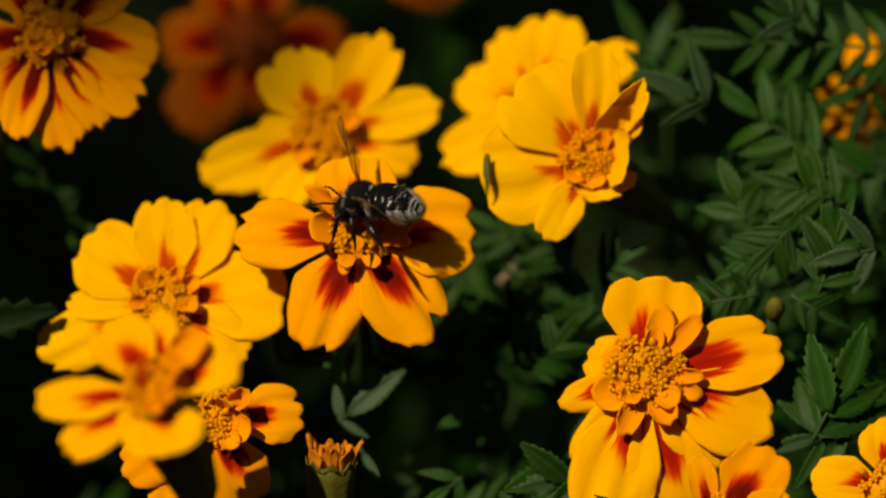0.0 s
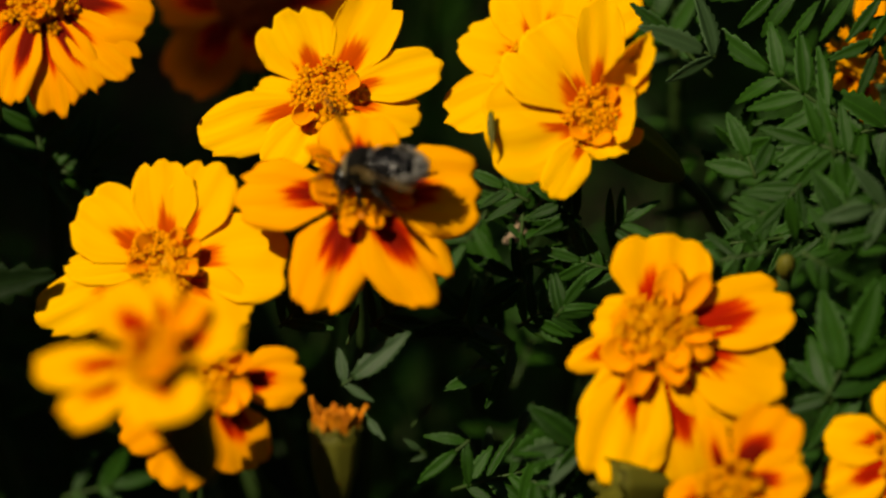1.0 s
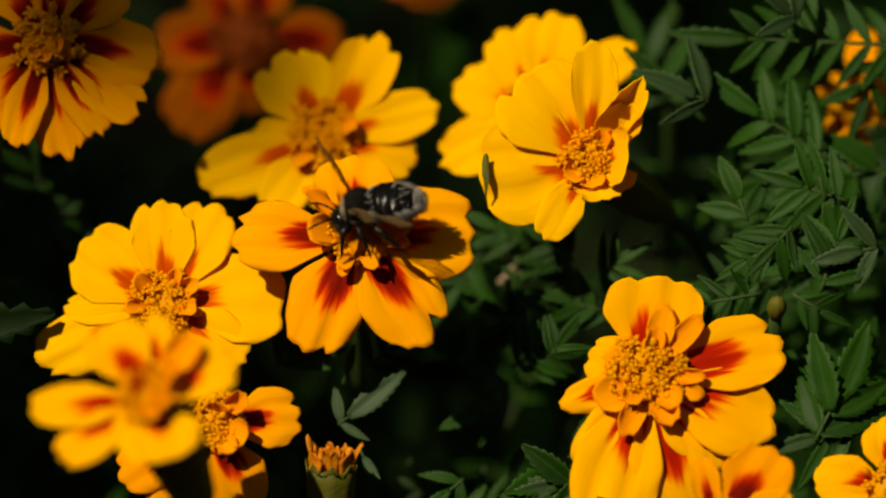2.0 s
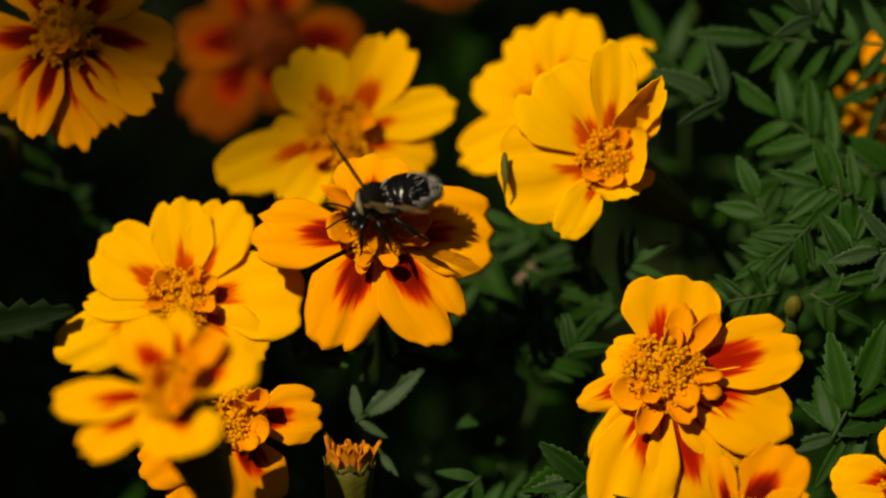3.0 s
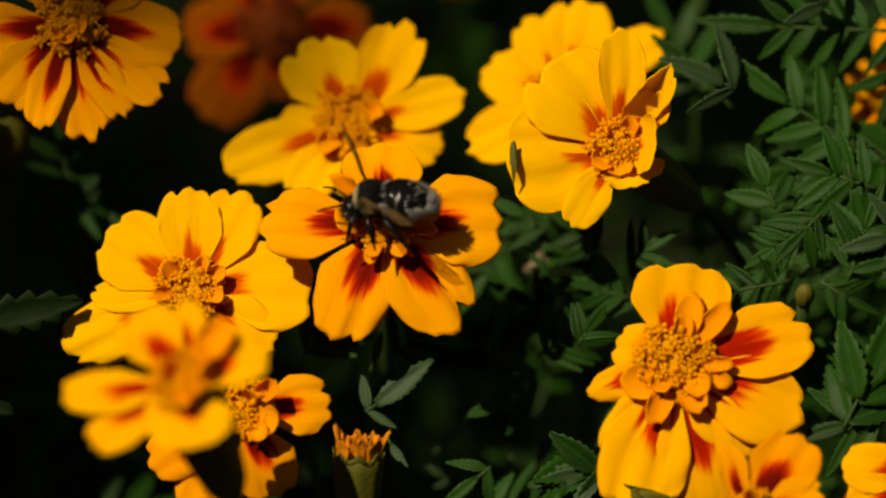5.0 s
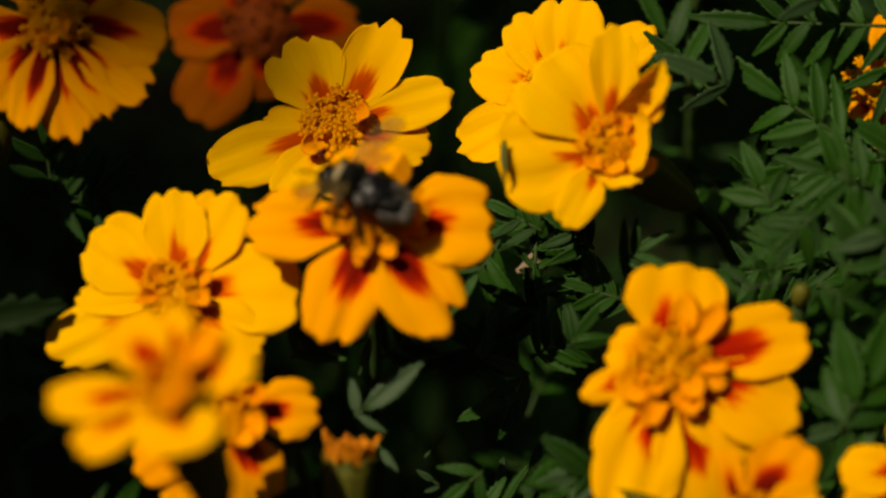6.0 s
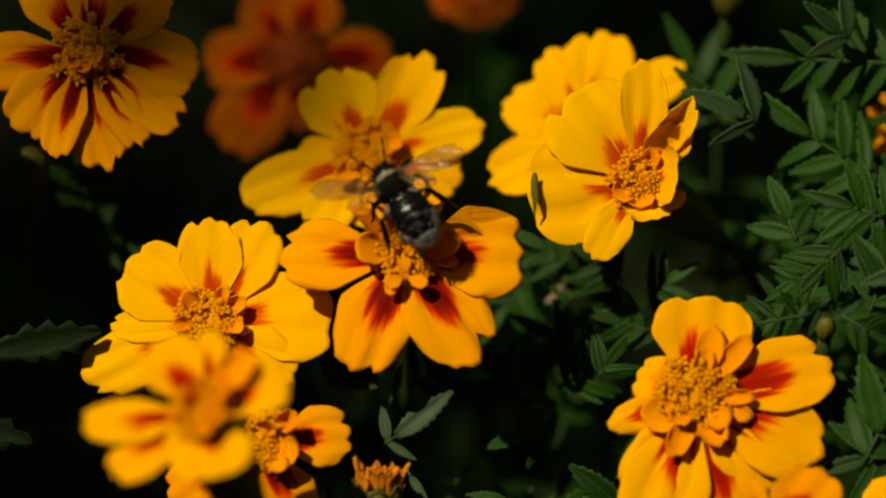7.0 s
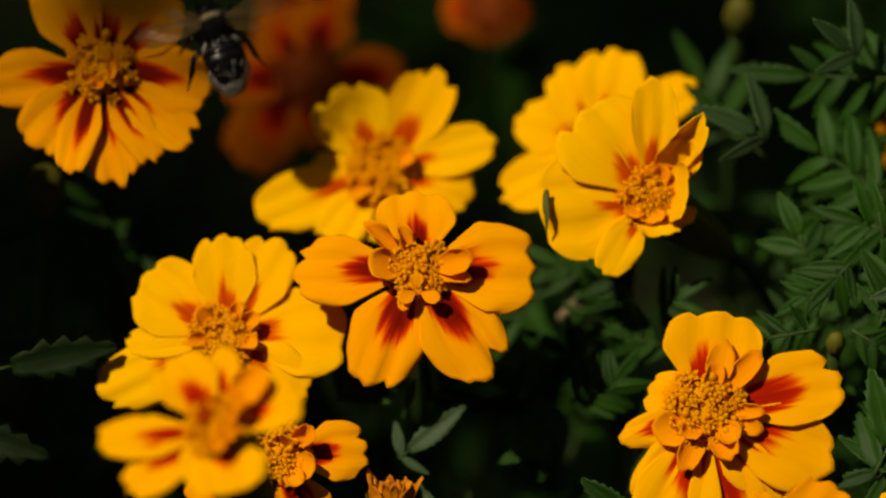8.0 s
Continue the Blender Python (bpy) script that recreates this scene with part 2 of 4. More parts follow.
# ---- marigold flowers ----
def petal_mesh(length, width, rise, bulge, material, rng, foot=1.2, small=False, square=0.7, cleft=(), rolled=0.0):
    """A ray petal that runs out along x: a narrow claw, a broad blade with soft folds, and a lobed, wavy end.
    cleft: rows of (place across, depth) of deep notches, each at the end of a seam; rolled: how far its sides stand up."""
    nu, nv = (8, 9) if small else (16, 20)
    crease = (-0.34 + rng.uniform(-0.12, 0.12), 0.36 + rng.uniform(-0.12, 0.12))
    cut = [(crease[0], rng.uniform(0.01, 0.10)), (crease[1], rng.uniform(0.0, 0.12)), (rng.uniform(-0.2, 0.2), rng.uniform(-0.04, 0.02)), (rng.choice((-0.75, 0.75)), rng.uniform(-0.03, 0.10))]
    lean, cup = rng.uniform(-0.03, 0.03), rng.uniform(-0.08, 0.07)
    cut += list(cleft)
    cup += rolled
    seed = rng.uniform(0, 99)
    fold, curl = rng.uniform(0.025, 0.06), rng.uniform(-0.07, 0.03)
    belly, full, cap = 0.56 + 0.14 * square, 1.7 + 1.7 * square, min(0.48, 0.60 - 0.30 * square)

    def point(u, v):
        u = math.sin(u * math.pi / 2)
        s = min(1, v / belly)
        w = width / 2 * (0.16 + 0.84 * (0.5 * s + 0.5 * math.sin(s * math.pi / 2) ** 1.4))
        w *= 1 + 0.09 * v * noise.noise((seed, v * 3, 3.0 * (1 if u > 0 else -1)))
        bite = sum(d * math.exp(-((u - c) / 0.14) ** 2) for c, d in cut)
        ends = 1 - (1 - min(1, abs(u)) ** full) ** 0.5
        reach = 1 - v * cap * ends - v ** 3 * (bite - 0.03 * noise.noise((seed, u * 4, 0)) - 0.012 * noise.noise((seed, u * 15, 5)))
        x = foot + (length - foot) * v * reach
        y = u * w + lean * length * v * v
        z = rise * v ** 1.4 + bulge * math.sin(math.pi * min(1, v * 1.02)) + curl * length * v ** 5
        z += cup * w * u * u * (0.4 + 0.6 * v)
        z -= fold * width * sum(math.exp(-((u - c) / 0.18) ** 2) for c in crease) * min(1, 2.2 * v)
        z -= 0.05 * width * sum(math.exp(-((u - c) / 0.09) ** 2) for c, d in cleft) * min(1, 1.6 * v)
        z += 0.05 * width * v * v * noise.noise((u * 1.6 + seed, v * 2.2, 1.0)) + 0.03 * width * v ** 3 * noise.noise((u * 5 + seed, v * 3, 4.0))
        return (x, y, z)

    return mesh("petal", sheet(point, nu, nv, 0.22), material)


def floret_meshes(paint):
    """Disc florets: a shut bud, an open five-lobed trumpet, and a trumpet with a forked, curling style."""
    bud = turned([(0.28, 0), (0.42, 0.8), (0.62, 2.0), (0.70, 2.7), (0.54, 3.2), (0.12, 3.5)], 10, 5, 0.08)
    pipe = turned([(0.26, 0), (0.38, 1.0), (0.52, 2.3), (0.66, 2.9)], 10)
    lobes = []
    for k in range(5):
        w = 2 * math.pi * k / 5

        def lobe(u, v, w=w):
            r = 0.56 + 0.85 * v
            s = 0.46 * (1 - v) ** 0.7 * u
            return (r * math.cos(w) - s * math.sin(w), r * math.sin(w) + s * math.cos(w), 2.8 + 0.95 * v - 0.75 * v * v)
        lobes.append(sheet(lobe, 2, 3, 0.08))
    fork = []
    for side in (-1, 1):
        pts = [(side * 0.45 * math.sin(a) + side * 0.1, 0.1 * a, 2.4 + 1.1 * a - 0.33 * a * a) for a in (0, 0.6, 1.2, 1.9, 2.5)]
        fork.append(tube(pts, [0.13, 0.13, 0.12, 0.10, 0.05], 5))
    shapes = [bud, joined(pipe, *lobes), joined(pipe, *lobes, *fork)]
    return [mesh("floret", (v, f, u), paint) for v, f, u in shapes]


FLORETS = floret_meshes(FLORET)
# maroon florets for the back flowers whose petals are painted as shaded
FLORETS_SHADED = floret_meshes(MAROON)


def involucre_mesh(length, radius):
    """The green cup under a flower: swollen, ribbed, drawn in at its foot, with pointed teeth round its mouth."""
    wall = turned([(0.9, -length - 1), (1.5, -length), (radius * 0.62, -length * 0.82), (radius * 0.86, -length * 0.5), (radius * 0.92, -length * 0.2),
                   (radius * 0.96, -1.0), (radius * 0.90, -0.8)], 32, 8, 0.035)
    teeth = []
    for k in range(8):
        w = 2 * math.pi * k / 8

        def tooth(u, v, w=w):
            r = radius * (0.95 + 0.10 * v)
            s = radius * 0.36 * (1 - v) * u
            return (r * math.cos(w) - s * math.sin(w), r * math.sin(w) + s * math.cos(w), -1.3 + 2.4 * v)
        teeth.append(sheet(tooth, 2, 3, 0.2))
    return mesh("involucre", joined(wall, *teeth), SEPAL)


def stalk_mesh(m, start, lean):
    """A flower's stalk, in the flower's own space, from its cup down to the soil."""
    inv = m.inverted()
    a = Vector((0, 0, -start * MM))
    top = m @ a
    away = (m.to_3x3() @ Vector((0, 0, -1))) * 0.035
    foot = Vector((top.x + away.x + lean[0], top.y + away.y + lean[1], -0.002))
    rows = []
    for k in range(15):
        s = k / 14
        p = top * (1 - s) ** 3 + (top + away) * 3 * s * (1 - s) ** 2 + (foot + Vector((0, 0, 0.10))) * 3 * s * s * (1 - s) + foot * s ** 3
        rows.append((inv @ p) / MM)
    return mesh("stalk", tube(rows, [1.3 - 0.3 * math.sin(math.pi * k / 14) + 0.5 * k / 14 for k in range(15)], 8), STALK)


def marigold(where, petals, inner, disc, paint, label, seed, cup=16.0, lean=(0, 0), number=46, square=0.7, neck=(0, 0), girth=0, clefts={}):
    """A single marigold. where: hub in metres and the tilt of its face in degrees; petals, inner: rows of
    (bearing in degrees, length, width, rise of the tip, bulge, in mm); disc: the radius of the disc of florets in mm."""
    rng = random.Random(seed)
    florets, core = (FLORETS_SHADED, MAROON) if paint == PETAL_RUST_SHADED else (FLORETS, FLORET)
    m = pose(*where)
    flower = tagged(base("marigold_flower", m), label, "flower", "marigold flowers")
    for k, (bearing, length, width, rise, bulge, *own) in enumerate(petals):
        me = petal_mesh(length, width, rise, bulge, paint, rng, foot=1.5, square=own[0] if own else square, cleft=clefts.get(k, ()))
        child("petal", me, flower, pose(0, 0, (-0.35 + 0.24 * (k % 3)) * MM, rng.uniform(-5, 5), 0, bearing))
    for bearing, length, width, rise, bulge in inner:
        me = petal_mesh(length, width, rise, bulge, PETAL_INNER if paint != PETAL_RUST_SHADED else paint, rng, foot=disc * 0.35, small=True, rolled=0.35)
        child("inner_petal", me, flower, pose(0, 0, 1.2 * MM, rng.uniform(-12, 12), 0, bearing))
    for k in range(number):
        r = disc * 0.97 * math.sqrt((k + 0.5) / number)
        w = k * 2.39996 + rng.uniform(-0.25, 0.25)
        out = r / disc
        z = 1.2 * (1 - out * out) + rng.uniform(-0.6, 0.6)
        kind = rng.choice((0, 0, 1, 2)) if out < 0.35 else rng.choice((0, 1, 2, 2, 2))
        s = rng.uniform(0.75, 1.1) + 0.30 * out * out
        tip = pose(0, 0, 0, 0, 32 * out + rng.uniform(-14, 14), 0)
        child("floret", florets[kind], flower, pose(r * MM * math.cos(w), r * MM * math.sin(w), z * MM, 0, 0, math.degrees(w)) @ tip @ Matrix.Scale(s, 4))
    dome = [(disc * 0.98, -0.9), (disc * 1.0, 0.9), (disc * 0.92, 1.9), (disc * 0.66, 2.8), (disc * 0.3, 3.2), (0.1, 3.3)]
    child("receptacle", mesh("receptacle", turned(dome, 20), core), flower)
    bent = pose(0, 0, 0, neck[0], neck[1], 0)
    child("involucre", involucre_mesh(cup, girth or min(5.4, disc * 0.95)), flower, bent)
    child("stalk", stalk_mesh(m @ bent, cup + 0.5, lean), flower, bent)
    return flower


def trumpet(flower, x, y, z, paint):
    """A small floret on the rim of the disc that opens in three rounded lobes round a dark throat."""
    rng = random.Random(5)
    for bearing, size in ((95, 3.6), (-150, 4.2), (-30, 4.8)):
        child("floret_lobe", petal_mesh(size, 2.9, 1.2, 0.2, paint, rng, foot=0.5, small=True, square=0.6), flower, pose(x, y, z, 0, 0, bearing))
    child("throat", mesh("throat", turned([(0.5, -1.5), (0.7, -0.4), (0.75, 0.15), (0.55, 0.1)], 12), WITHERED), flower, pose(x, y, z), "dark red floret throat")


CENTRE = marigold((-0.0004, 0.0023, 0.2527, 36, 0),
         [(180, 23.9, 13.5, 2.0, 1.0, 0.82), (-116, 24.5, 15.2, -1.5, 1.2, 0.50), (-54, 25.0, 15.9, -1.5, 1.2, 0.62), (4, 23.4, 18.1, 1.5, 1.0, 0.80), (88, 15.6, 14.9, 3.0, 1.0, 0.85)],
         [(145, 13.4, 3.4, 5.0, 0.4), (179, 9.4, 6.3, 5.0, 0.8), (10, 11.2, 5.1, 6.0, 0.8), (-15, 11.0, 3.6, 3.0, 0.5), (117, 9.0, 2.9, 5.0, 0.4), (-102, 9.2, 3.1, 3.0, 0.4)],
         4.3, PETAL_ORANGE, "open marigold with five broad orange-yellow petals flamed dark red", 11, cup=16.0, number=52, square=0.62, clefts={1: ((0.35, 0.06),), 2: ((0.40, 0.17),), 3: ((-0.25, 0.07),)})
marigold((-0.0377, 0.0016, 0.2364, 36, -3),
         [(-179, 19.6, 7.0, 1.0, 0.6, 0.70), (141, 20.5, 16.0, 2.0, 1.0, 0.90), (88, 20.3, 12.6, 3.0, 1.0, 0.80), (60, 22.0, 12.6, 3.5, 1.0, 0.75), (1, 23.7, 17.7, 2.0, 1.0, 0.86), (-38, 19.5, 11.9, 2.0, 1.2, 0.70), (-160, 27.2, 12.6, 0.0, 1.0, 0.75), (-81, 20.4, 10.9, 1.0, 1.0, 0.70)],
         [(-31, 7.2, 3.6, 5.0, 0.6), (136, 7.3, 3.6, 5.0, 0.5), (54, 6.7, 2.9, 5.0, 0.4), (30, 7.7, 3.6, 4.0, 0.4), (-171, 7.9, 3.1, 4.0, 0.4)],
         5.1, PETAL_YELLOW, "bright yellow marigold with red-flamed petals and a golden disc", 12, cup=16.0, number=52, square=0.82)
BACK = marigold((-0.0070, 0.0417, 0.2453, 34, 0),
         [(117, 18.5, 15.7, 4.0, 1.0, 0.85), (58, 22.9, 12.8, 4.0, 1.0, 0.80), (15, 23.3, 10.1, 2.0, 1.2, 0.70), (-15, 18.7, 10.5, 1.0, 1.0, 0.80), (-158, 26.4, 12.3, 1.0, 1.0, 0.70), (-126, 19.0, 9.8, 1.0, 0.8, 0.70), (-88, 14.6, 10.3, 1.0, 0.8, 0.70), (175, 14.0, 7.6, -1.0, 0.8, 0.70)],
         [(-137, 9.1, 4.2, 4.0, 0.5), (4, 6.7, 3.9, 5.0, 0.5)],
         5.3, PETAL_YELLOW, "golden yellow marigold with upright petals and red flames", 13, cup=16.0, number=50, square=0.76)
CUP = marigold((0.0451, 0.0199, 0.2566, 40, 13),
         [(167, 17.3, 13.3, 1.0, 0.8, 0.80), (138, 21.5, 20.6, 2.5, 0.8, 0.90), (98, 23.3, 9.5, 6.0, 1.6, 0.75), (-160, 22.2, 20.6, 1.5, 0.8, 0.92), (-113, 18.3, 8.0, 2.0, 1.4, 0.70), (67, 16.3, 6.1, 15.0, 1.5, 0.25), (67, 11.9, 8.0, 12.0, 0.8, 0.50), (4, 5.9, 11.6, 10.0, 1.0, 0.50), (-59, 8.7, 12.1, 6.0, 0.8, 0.50)],
         [(-132, 6.8, 4.8, 4.0, 0.5), (-78, 5.9, 5.3, 4.0, 0.5), (68, 5.9, 3.6, 5.0, 0.5), (135, 5.0, 3.6, 4.0, 0.4)],
         4.3, PETAL_YELLOW, "cup-shaped yellow marigold turned aside, with orange-red flames", 14, cup=27.0, number=64, square=0.80, neck=(-10, -50), girth=5.6)
marigold((0.0363, 0.0480, 0.2465, 34, -8),
         [(151, 18.1, 11.8, 3.0, 1.0, 0.70), (111, 18.7, 10.8, 3.0, 1.0, 0.75), (77, 19.9, 13.8, 4.0, 1.0, 0.80), (29, 22.5, 9.6, 3.0, 1.0, 0.80), (-155, 22.4, 11.8, 2.0, 1.0, 0.75), (-168, 11.5, 7.4, 2.0, 1.0, 0.60)],
         [],
         5.0, PETAL_YELLOW, "yellow marigold half hidden behind the cup-shaped one", 15, cup=15.0, number=24, square=0.80)
marigold((0.0556, -0.0191, 0.2350, 41, 3),
         [(87, 19.7, 18.7, 2.0, 1.0, 0.92), (-125, 22.7, 9.1, -0.5, 1.0, 0.70), (-161, 17.6, 7.0, 0.0, 1.0, 0.30), (158, 12.3, 10.1, 1.0, 1.0, 0.50), (16, 27.5, 14.2, 1.0, 1.0, 0.90), (-21, 26.6, 15.9, 0.0, 1.0, 0.80), (-73, 28.7, 15.9, -1.0, 1.4, 0.75), (-48, 22.7, 10.6, 0.0, 1.0, 0.60), (-106, 29.8, 17.3, -1.0, 1.4, 0.88)],
         [(74, 14.2, 5.5, 3.0, 0.6), (50, 15.6, 4.6, 2.4, 0.5), (2, 11.2, 3.1, 3.0, 0.4), (-18, 11.9, 3.6, 2.4, 0.4), (-65, 11.2, 5.5, 3.0, 0.6), (-110, 13.2, 5.0, 3.0, 0.6), (-146, 11.5, 7.2, 2.4, 0.6), (85, 9.3, 4.1, 3.6, 0.5), (154, 9.2, 4.8, 2.4, 0.5), (-45, 8.7, 5.0, 4.2, 0.5), (-116, 7.3, 4.3, 4.8, 0.5)],
         6.2, PETAL_GOLD, "large orange-yellow marigold with a bushy disc of many small petals", 16, cup=17.0, number=74, square=0.66)
marigold((0.0691, -0.0492, 0.2225, 40, 0),
         [(108, 14.3, 5.7, 4.0, 1.0), (54, 18.8, 12.8, 3.0, 1.0), (12, 15.5, 10.8, 2.0, 1.0), (-171, 12.1, 7.7, 1.0, 1.0), (-86, 12.6, 11.3, 0.0, 1.0), (-33, 12.5, 9.3, 1.0, 1.0)],
         [(80, 4.7, 3.9, 5.0, 0.5)],
         4.6, PETAL_BOLD, "half-open orange marigold with dark maroon flames", 17, cup=15.0, number=24, square=0.70)
marigold((0.1038, -0.0371, 0.2212, 40, 0),
         [(168, 16.4, 9.9, 2.0, 1.0), (-156, 17.8, 11.4, 1.0, 1.0), (98, 14.3, 11.4, 2.0, 1.0), (-109, 17.7, 11.4, 0.0, 1.0), (-1, 10.7, 11.4, 1.0, 1.0)],
         [],
         5.5, PETAL_GOLD, "plain orange-yellow marigold at the bed edge", 18, cup=15.0, number=24, square=0.70)
STOUT = marigold((-0.0380, -0.0622, 0.2677, 22, -8),
         [(-177, 23.3, 9.6, 3.0, 1.0, 0.75), (-149, 21.4, 9.6, 1.0, 1.0, 0.80), (120, 17.4, 12.2, 4.0, 1.4, 0.75), (83, 16.6, 7.2, 4.0, 1.0, 0.50), (11, 17.0, 11.2, 5.0, 1.4, 0.80), (-82, 14.5, 15.7, 2.0, 1.6, 0.85), (-119, 11.3, 8.2, 2.0, 1.0, 0.70)],
         [(46, 13.2, 6.5, 5.0, 1.0), (2, 6.7, 4.2, 7.0, 0.6), (156, 3.2, 4.2, 7.0, 0.5), (-50, 6.5, 4.0, 6.0, 0.5), (-92, 8.0, 4.0, 6.0, 0.5)],
         4.3, PETAL_GOLD, "orange marigold on a stout green cup, petals partly rolled", 19, cup=28.0, number=44, square=0.62, neck=(-29, -12), girth=6.8)
SMALL = marigold((-0.0275, -0.0248, 0.2283, 40, 8),
         [(13, 17.1, 11.8, 2.0, 1.0, 0.80), (-63, 17.1, 12.5, -1.0, 1.0, 0.80), (-144, 20.9, 11.1, -3.0, 1.0, 0.70), (-111, 21.4, 13.5, -3.0, 1.0, 0.70)],
         [(55, 7.6, 4.1, 6.0, 0.8), (-10, 6.6, 5.5, 5.0, 1.0), (73, 3.5, 3.1, 6.0, 0.5), (-53, 6.9, 4.1, 5.0, 0.6)],
         4.4, PETAL_BOLD, "small orange marigold with maroon-footed petals beside a stout cup", 20, cup=14.0, number=34, square=0.60)
MANY = marigold((-0.0624, 0.0393, 0.2735, 40, 0),
         [(-8, 22.4, 13.6, 2.0, 1.0, 0.85), (-38, 23.2, 10.2, 1.0, 1.0, 0.75), (-60, 21.5, 7.8, 1.0, 1.0, 0.70), (-80, 23.2, 10.9, 0.0, 1.0, 0.78), (-105, 21.7, 7.8, 3.0, 1.4, 0.70), (-131, 20.6, 11.9, 1.0, 1.0, 0.75), (-174, 23.0, 11.2, 2.0, 1.0, 0.75), (119, 21.0, 13.6, 2.0, 1.0, 0.75), (81, 19.0, 12.1, 2.0, 1.0, 0.75), (41, 20.7, 11.2, 2.0, 1.0, 0.70)],
         [(-10, 3.8, 3.2, 6.0, 0.6), (-85, 5.0, 3.2, 5.0, 0.6), (-127, 4.8, 2.9, 5.0, 0.5)],
         4.9, PETAL_BOLD, "many-petalled orange marigold with maroon-striped petals in half shade", 21, cup=16.0, number=50, square=0.70)
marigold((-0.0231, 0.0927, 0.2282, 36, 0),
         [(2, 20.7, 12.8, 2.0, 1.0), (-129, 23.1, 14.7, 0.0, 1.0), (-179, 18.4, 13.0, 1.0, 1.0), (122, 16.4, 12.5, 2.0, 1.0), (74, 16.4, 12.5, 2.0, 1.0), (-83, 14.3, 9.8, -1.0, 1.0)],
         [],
         6.5, PETAL_RUST_SHADED, "rust-orange marigold in deep shade behind the others, its paint darkened for it", 22, cup=15.0, number=24, square=0.70)
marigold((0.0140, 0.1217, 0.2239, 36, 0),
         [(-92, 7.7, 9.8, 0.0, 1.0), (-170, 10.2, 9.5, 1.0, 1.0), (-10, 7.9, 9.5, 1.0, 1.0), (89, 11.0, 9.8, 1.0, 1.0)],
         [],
         6.0, PETAL_RUST_SHADED, "distant small orange marigold in shade, its paint darkened for it", 23, cup=14.0, number=16, square=0.70)
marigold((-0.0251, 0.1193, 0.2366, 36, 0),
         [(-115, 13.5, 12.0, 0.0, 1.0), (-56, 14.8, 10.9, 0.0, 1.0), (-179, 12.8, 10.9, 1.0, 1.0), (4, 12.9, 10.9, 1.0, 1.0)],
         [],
         6.0, PETAL_RUST_SHADED, "distant rust-orange marigold in shade, its paint darkened for it", 24, cup=14.0, number=16, square=0.70)
marigold((0.0980, 0.0577, 0.2410, 40, 0),
         [(-116, 9.9, 6.4, 0.0, 1.0), (-90, 13.5, 5.9, 0.0, 1.0), (-8, 10.5, 8.5, 1.0, 1.0), (81, 15.1, 5.9, 1.0, 1.0)],
         [],
         5.0, PETAL_BOLD, "orange marigold half hidden behind feathered leaves", 25, cup=14.0, number=20, square=0.70)
child("stray_sepal", petal_mesh(9.0, 1.2, 0.5, 0.8, SEPAL, random.Random(2), foot=0.0, small=True), CUP, pose(-0.0196, -0.0112, 0.0024, 0, 0, 100), "narrow curled green sepal")
trumpet(CENTRE, 0.0003, -0.0050, 0.0046, PETAL_INNER)


def spent_bud(where, seed, label, fringe=16):
    """A marigold going over: a long ribbed cup, with shrivelled petals standing in its mouth."""
    rng = random.Random(seed)
    m = pose(*where)
    bud = tagged(base("marigold_bud", m), label, "flower bud")
    child("involucre", involucre_mesh(17.0, 5.0), bud, pose(0, 0, 0), "ribbed olive-green cup")
    for k in range(fringe):
        w, ring = 2 * math.pi * k / fringe + rng.uniform(-0.15, 0.15), k % 2
        tall, wide, out, seed2 = rng.uniform(3.8, 6.0), rng.uniform(1.0, 1.6), rng.uniform(-0.4, 1.7), rng.uniform(0, 50)

        def scrap(u, v):
            r0 = 4.4 - 1.7 * ring + out * v * v + 0.5 * noise.noise((seed2, u * 2, v * 3))
            a = w + u * wide / 4.4 * (0.9 + 0.4 * v - 1.1 * max(0, v - 0.6) / 0.4)
            return (r0 * math.cos(a), r0 * math.sin(a), -1.2 + tall * v * (1 - 0.1 * abs(u)) + 0.6 * noise.noise((seed2, u * 3, 9.0)) * v)
        child("withered_petal", mesh("withered_petal", sheet(scrap, 6, 7, 0.25), WITHERED), bud)
    child("stalk", stalk_mesh(m, 17.5, (0.004, 0.006)), bud)
    return bud


spent_bud((-0.0053, -0.0289, 0.2221, -22, 2), 5, "spent marigold bud with shrivelled rust-orange petals in a ribbed olive cup")
spent_bud((0.0461, -0.0409, 0.2168, 20, -68), 8, "empty ribbed olive marigold cup leaning over", 0)


def green_bud(where, size, label):
    """A shut flower bud: a green egg of tight sepals on its stalk."""
    m = pose(*where)
    bud = tagged(base("green_bud", m), label, "flower bud")
    prof = [(0.7, -size * 1.2), (size * 0.45, -size * 0.9), (size * 0.62, -size * 0.2), (size * 0.55, size * 0.45), (size * 0.3, size * 0.8), (0.2, size * 0.9)]
    child("calyx", mesh("calyx", turned(prof, 24, 8, 0.06), SEPAL), bud)
    child("stalk", stalk_mesh(m, size * 1.1, (0.003, 0.008)), bud)
    return bud


green_bud((0.0811, -0.0044, 0.2401, 12, 4), 3.0, "tiny yellow-green marigold bud among the leaves")
green_bud((-0.0740, 0.0362, 0.2464, 12, 4), 6.5, "plump olive marigold bud in the shade")
green_bud((0.0637, 0.0736, 0.2599, 12, 4), 5.0, "pale green marigold bud on a thin stalk")


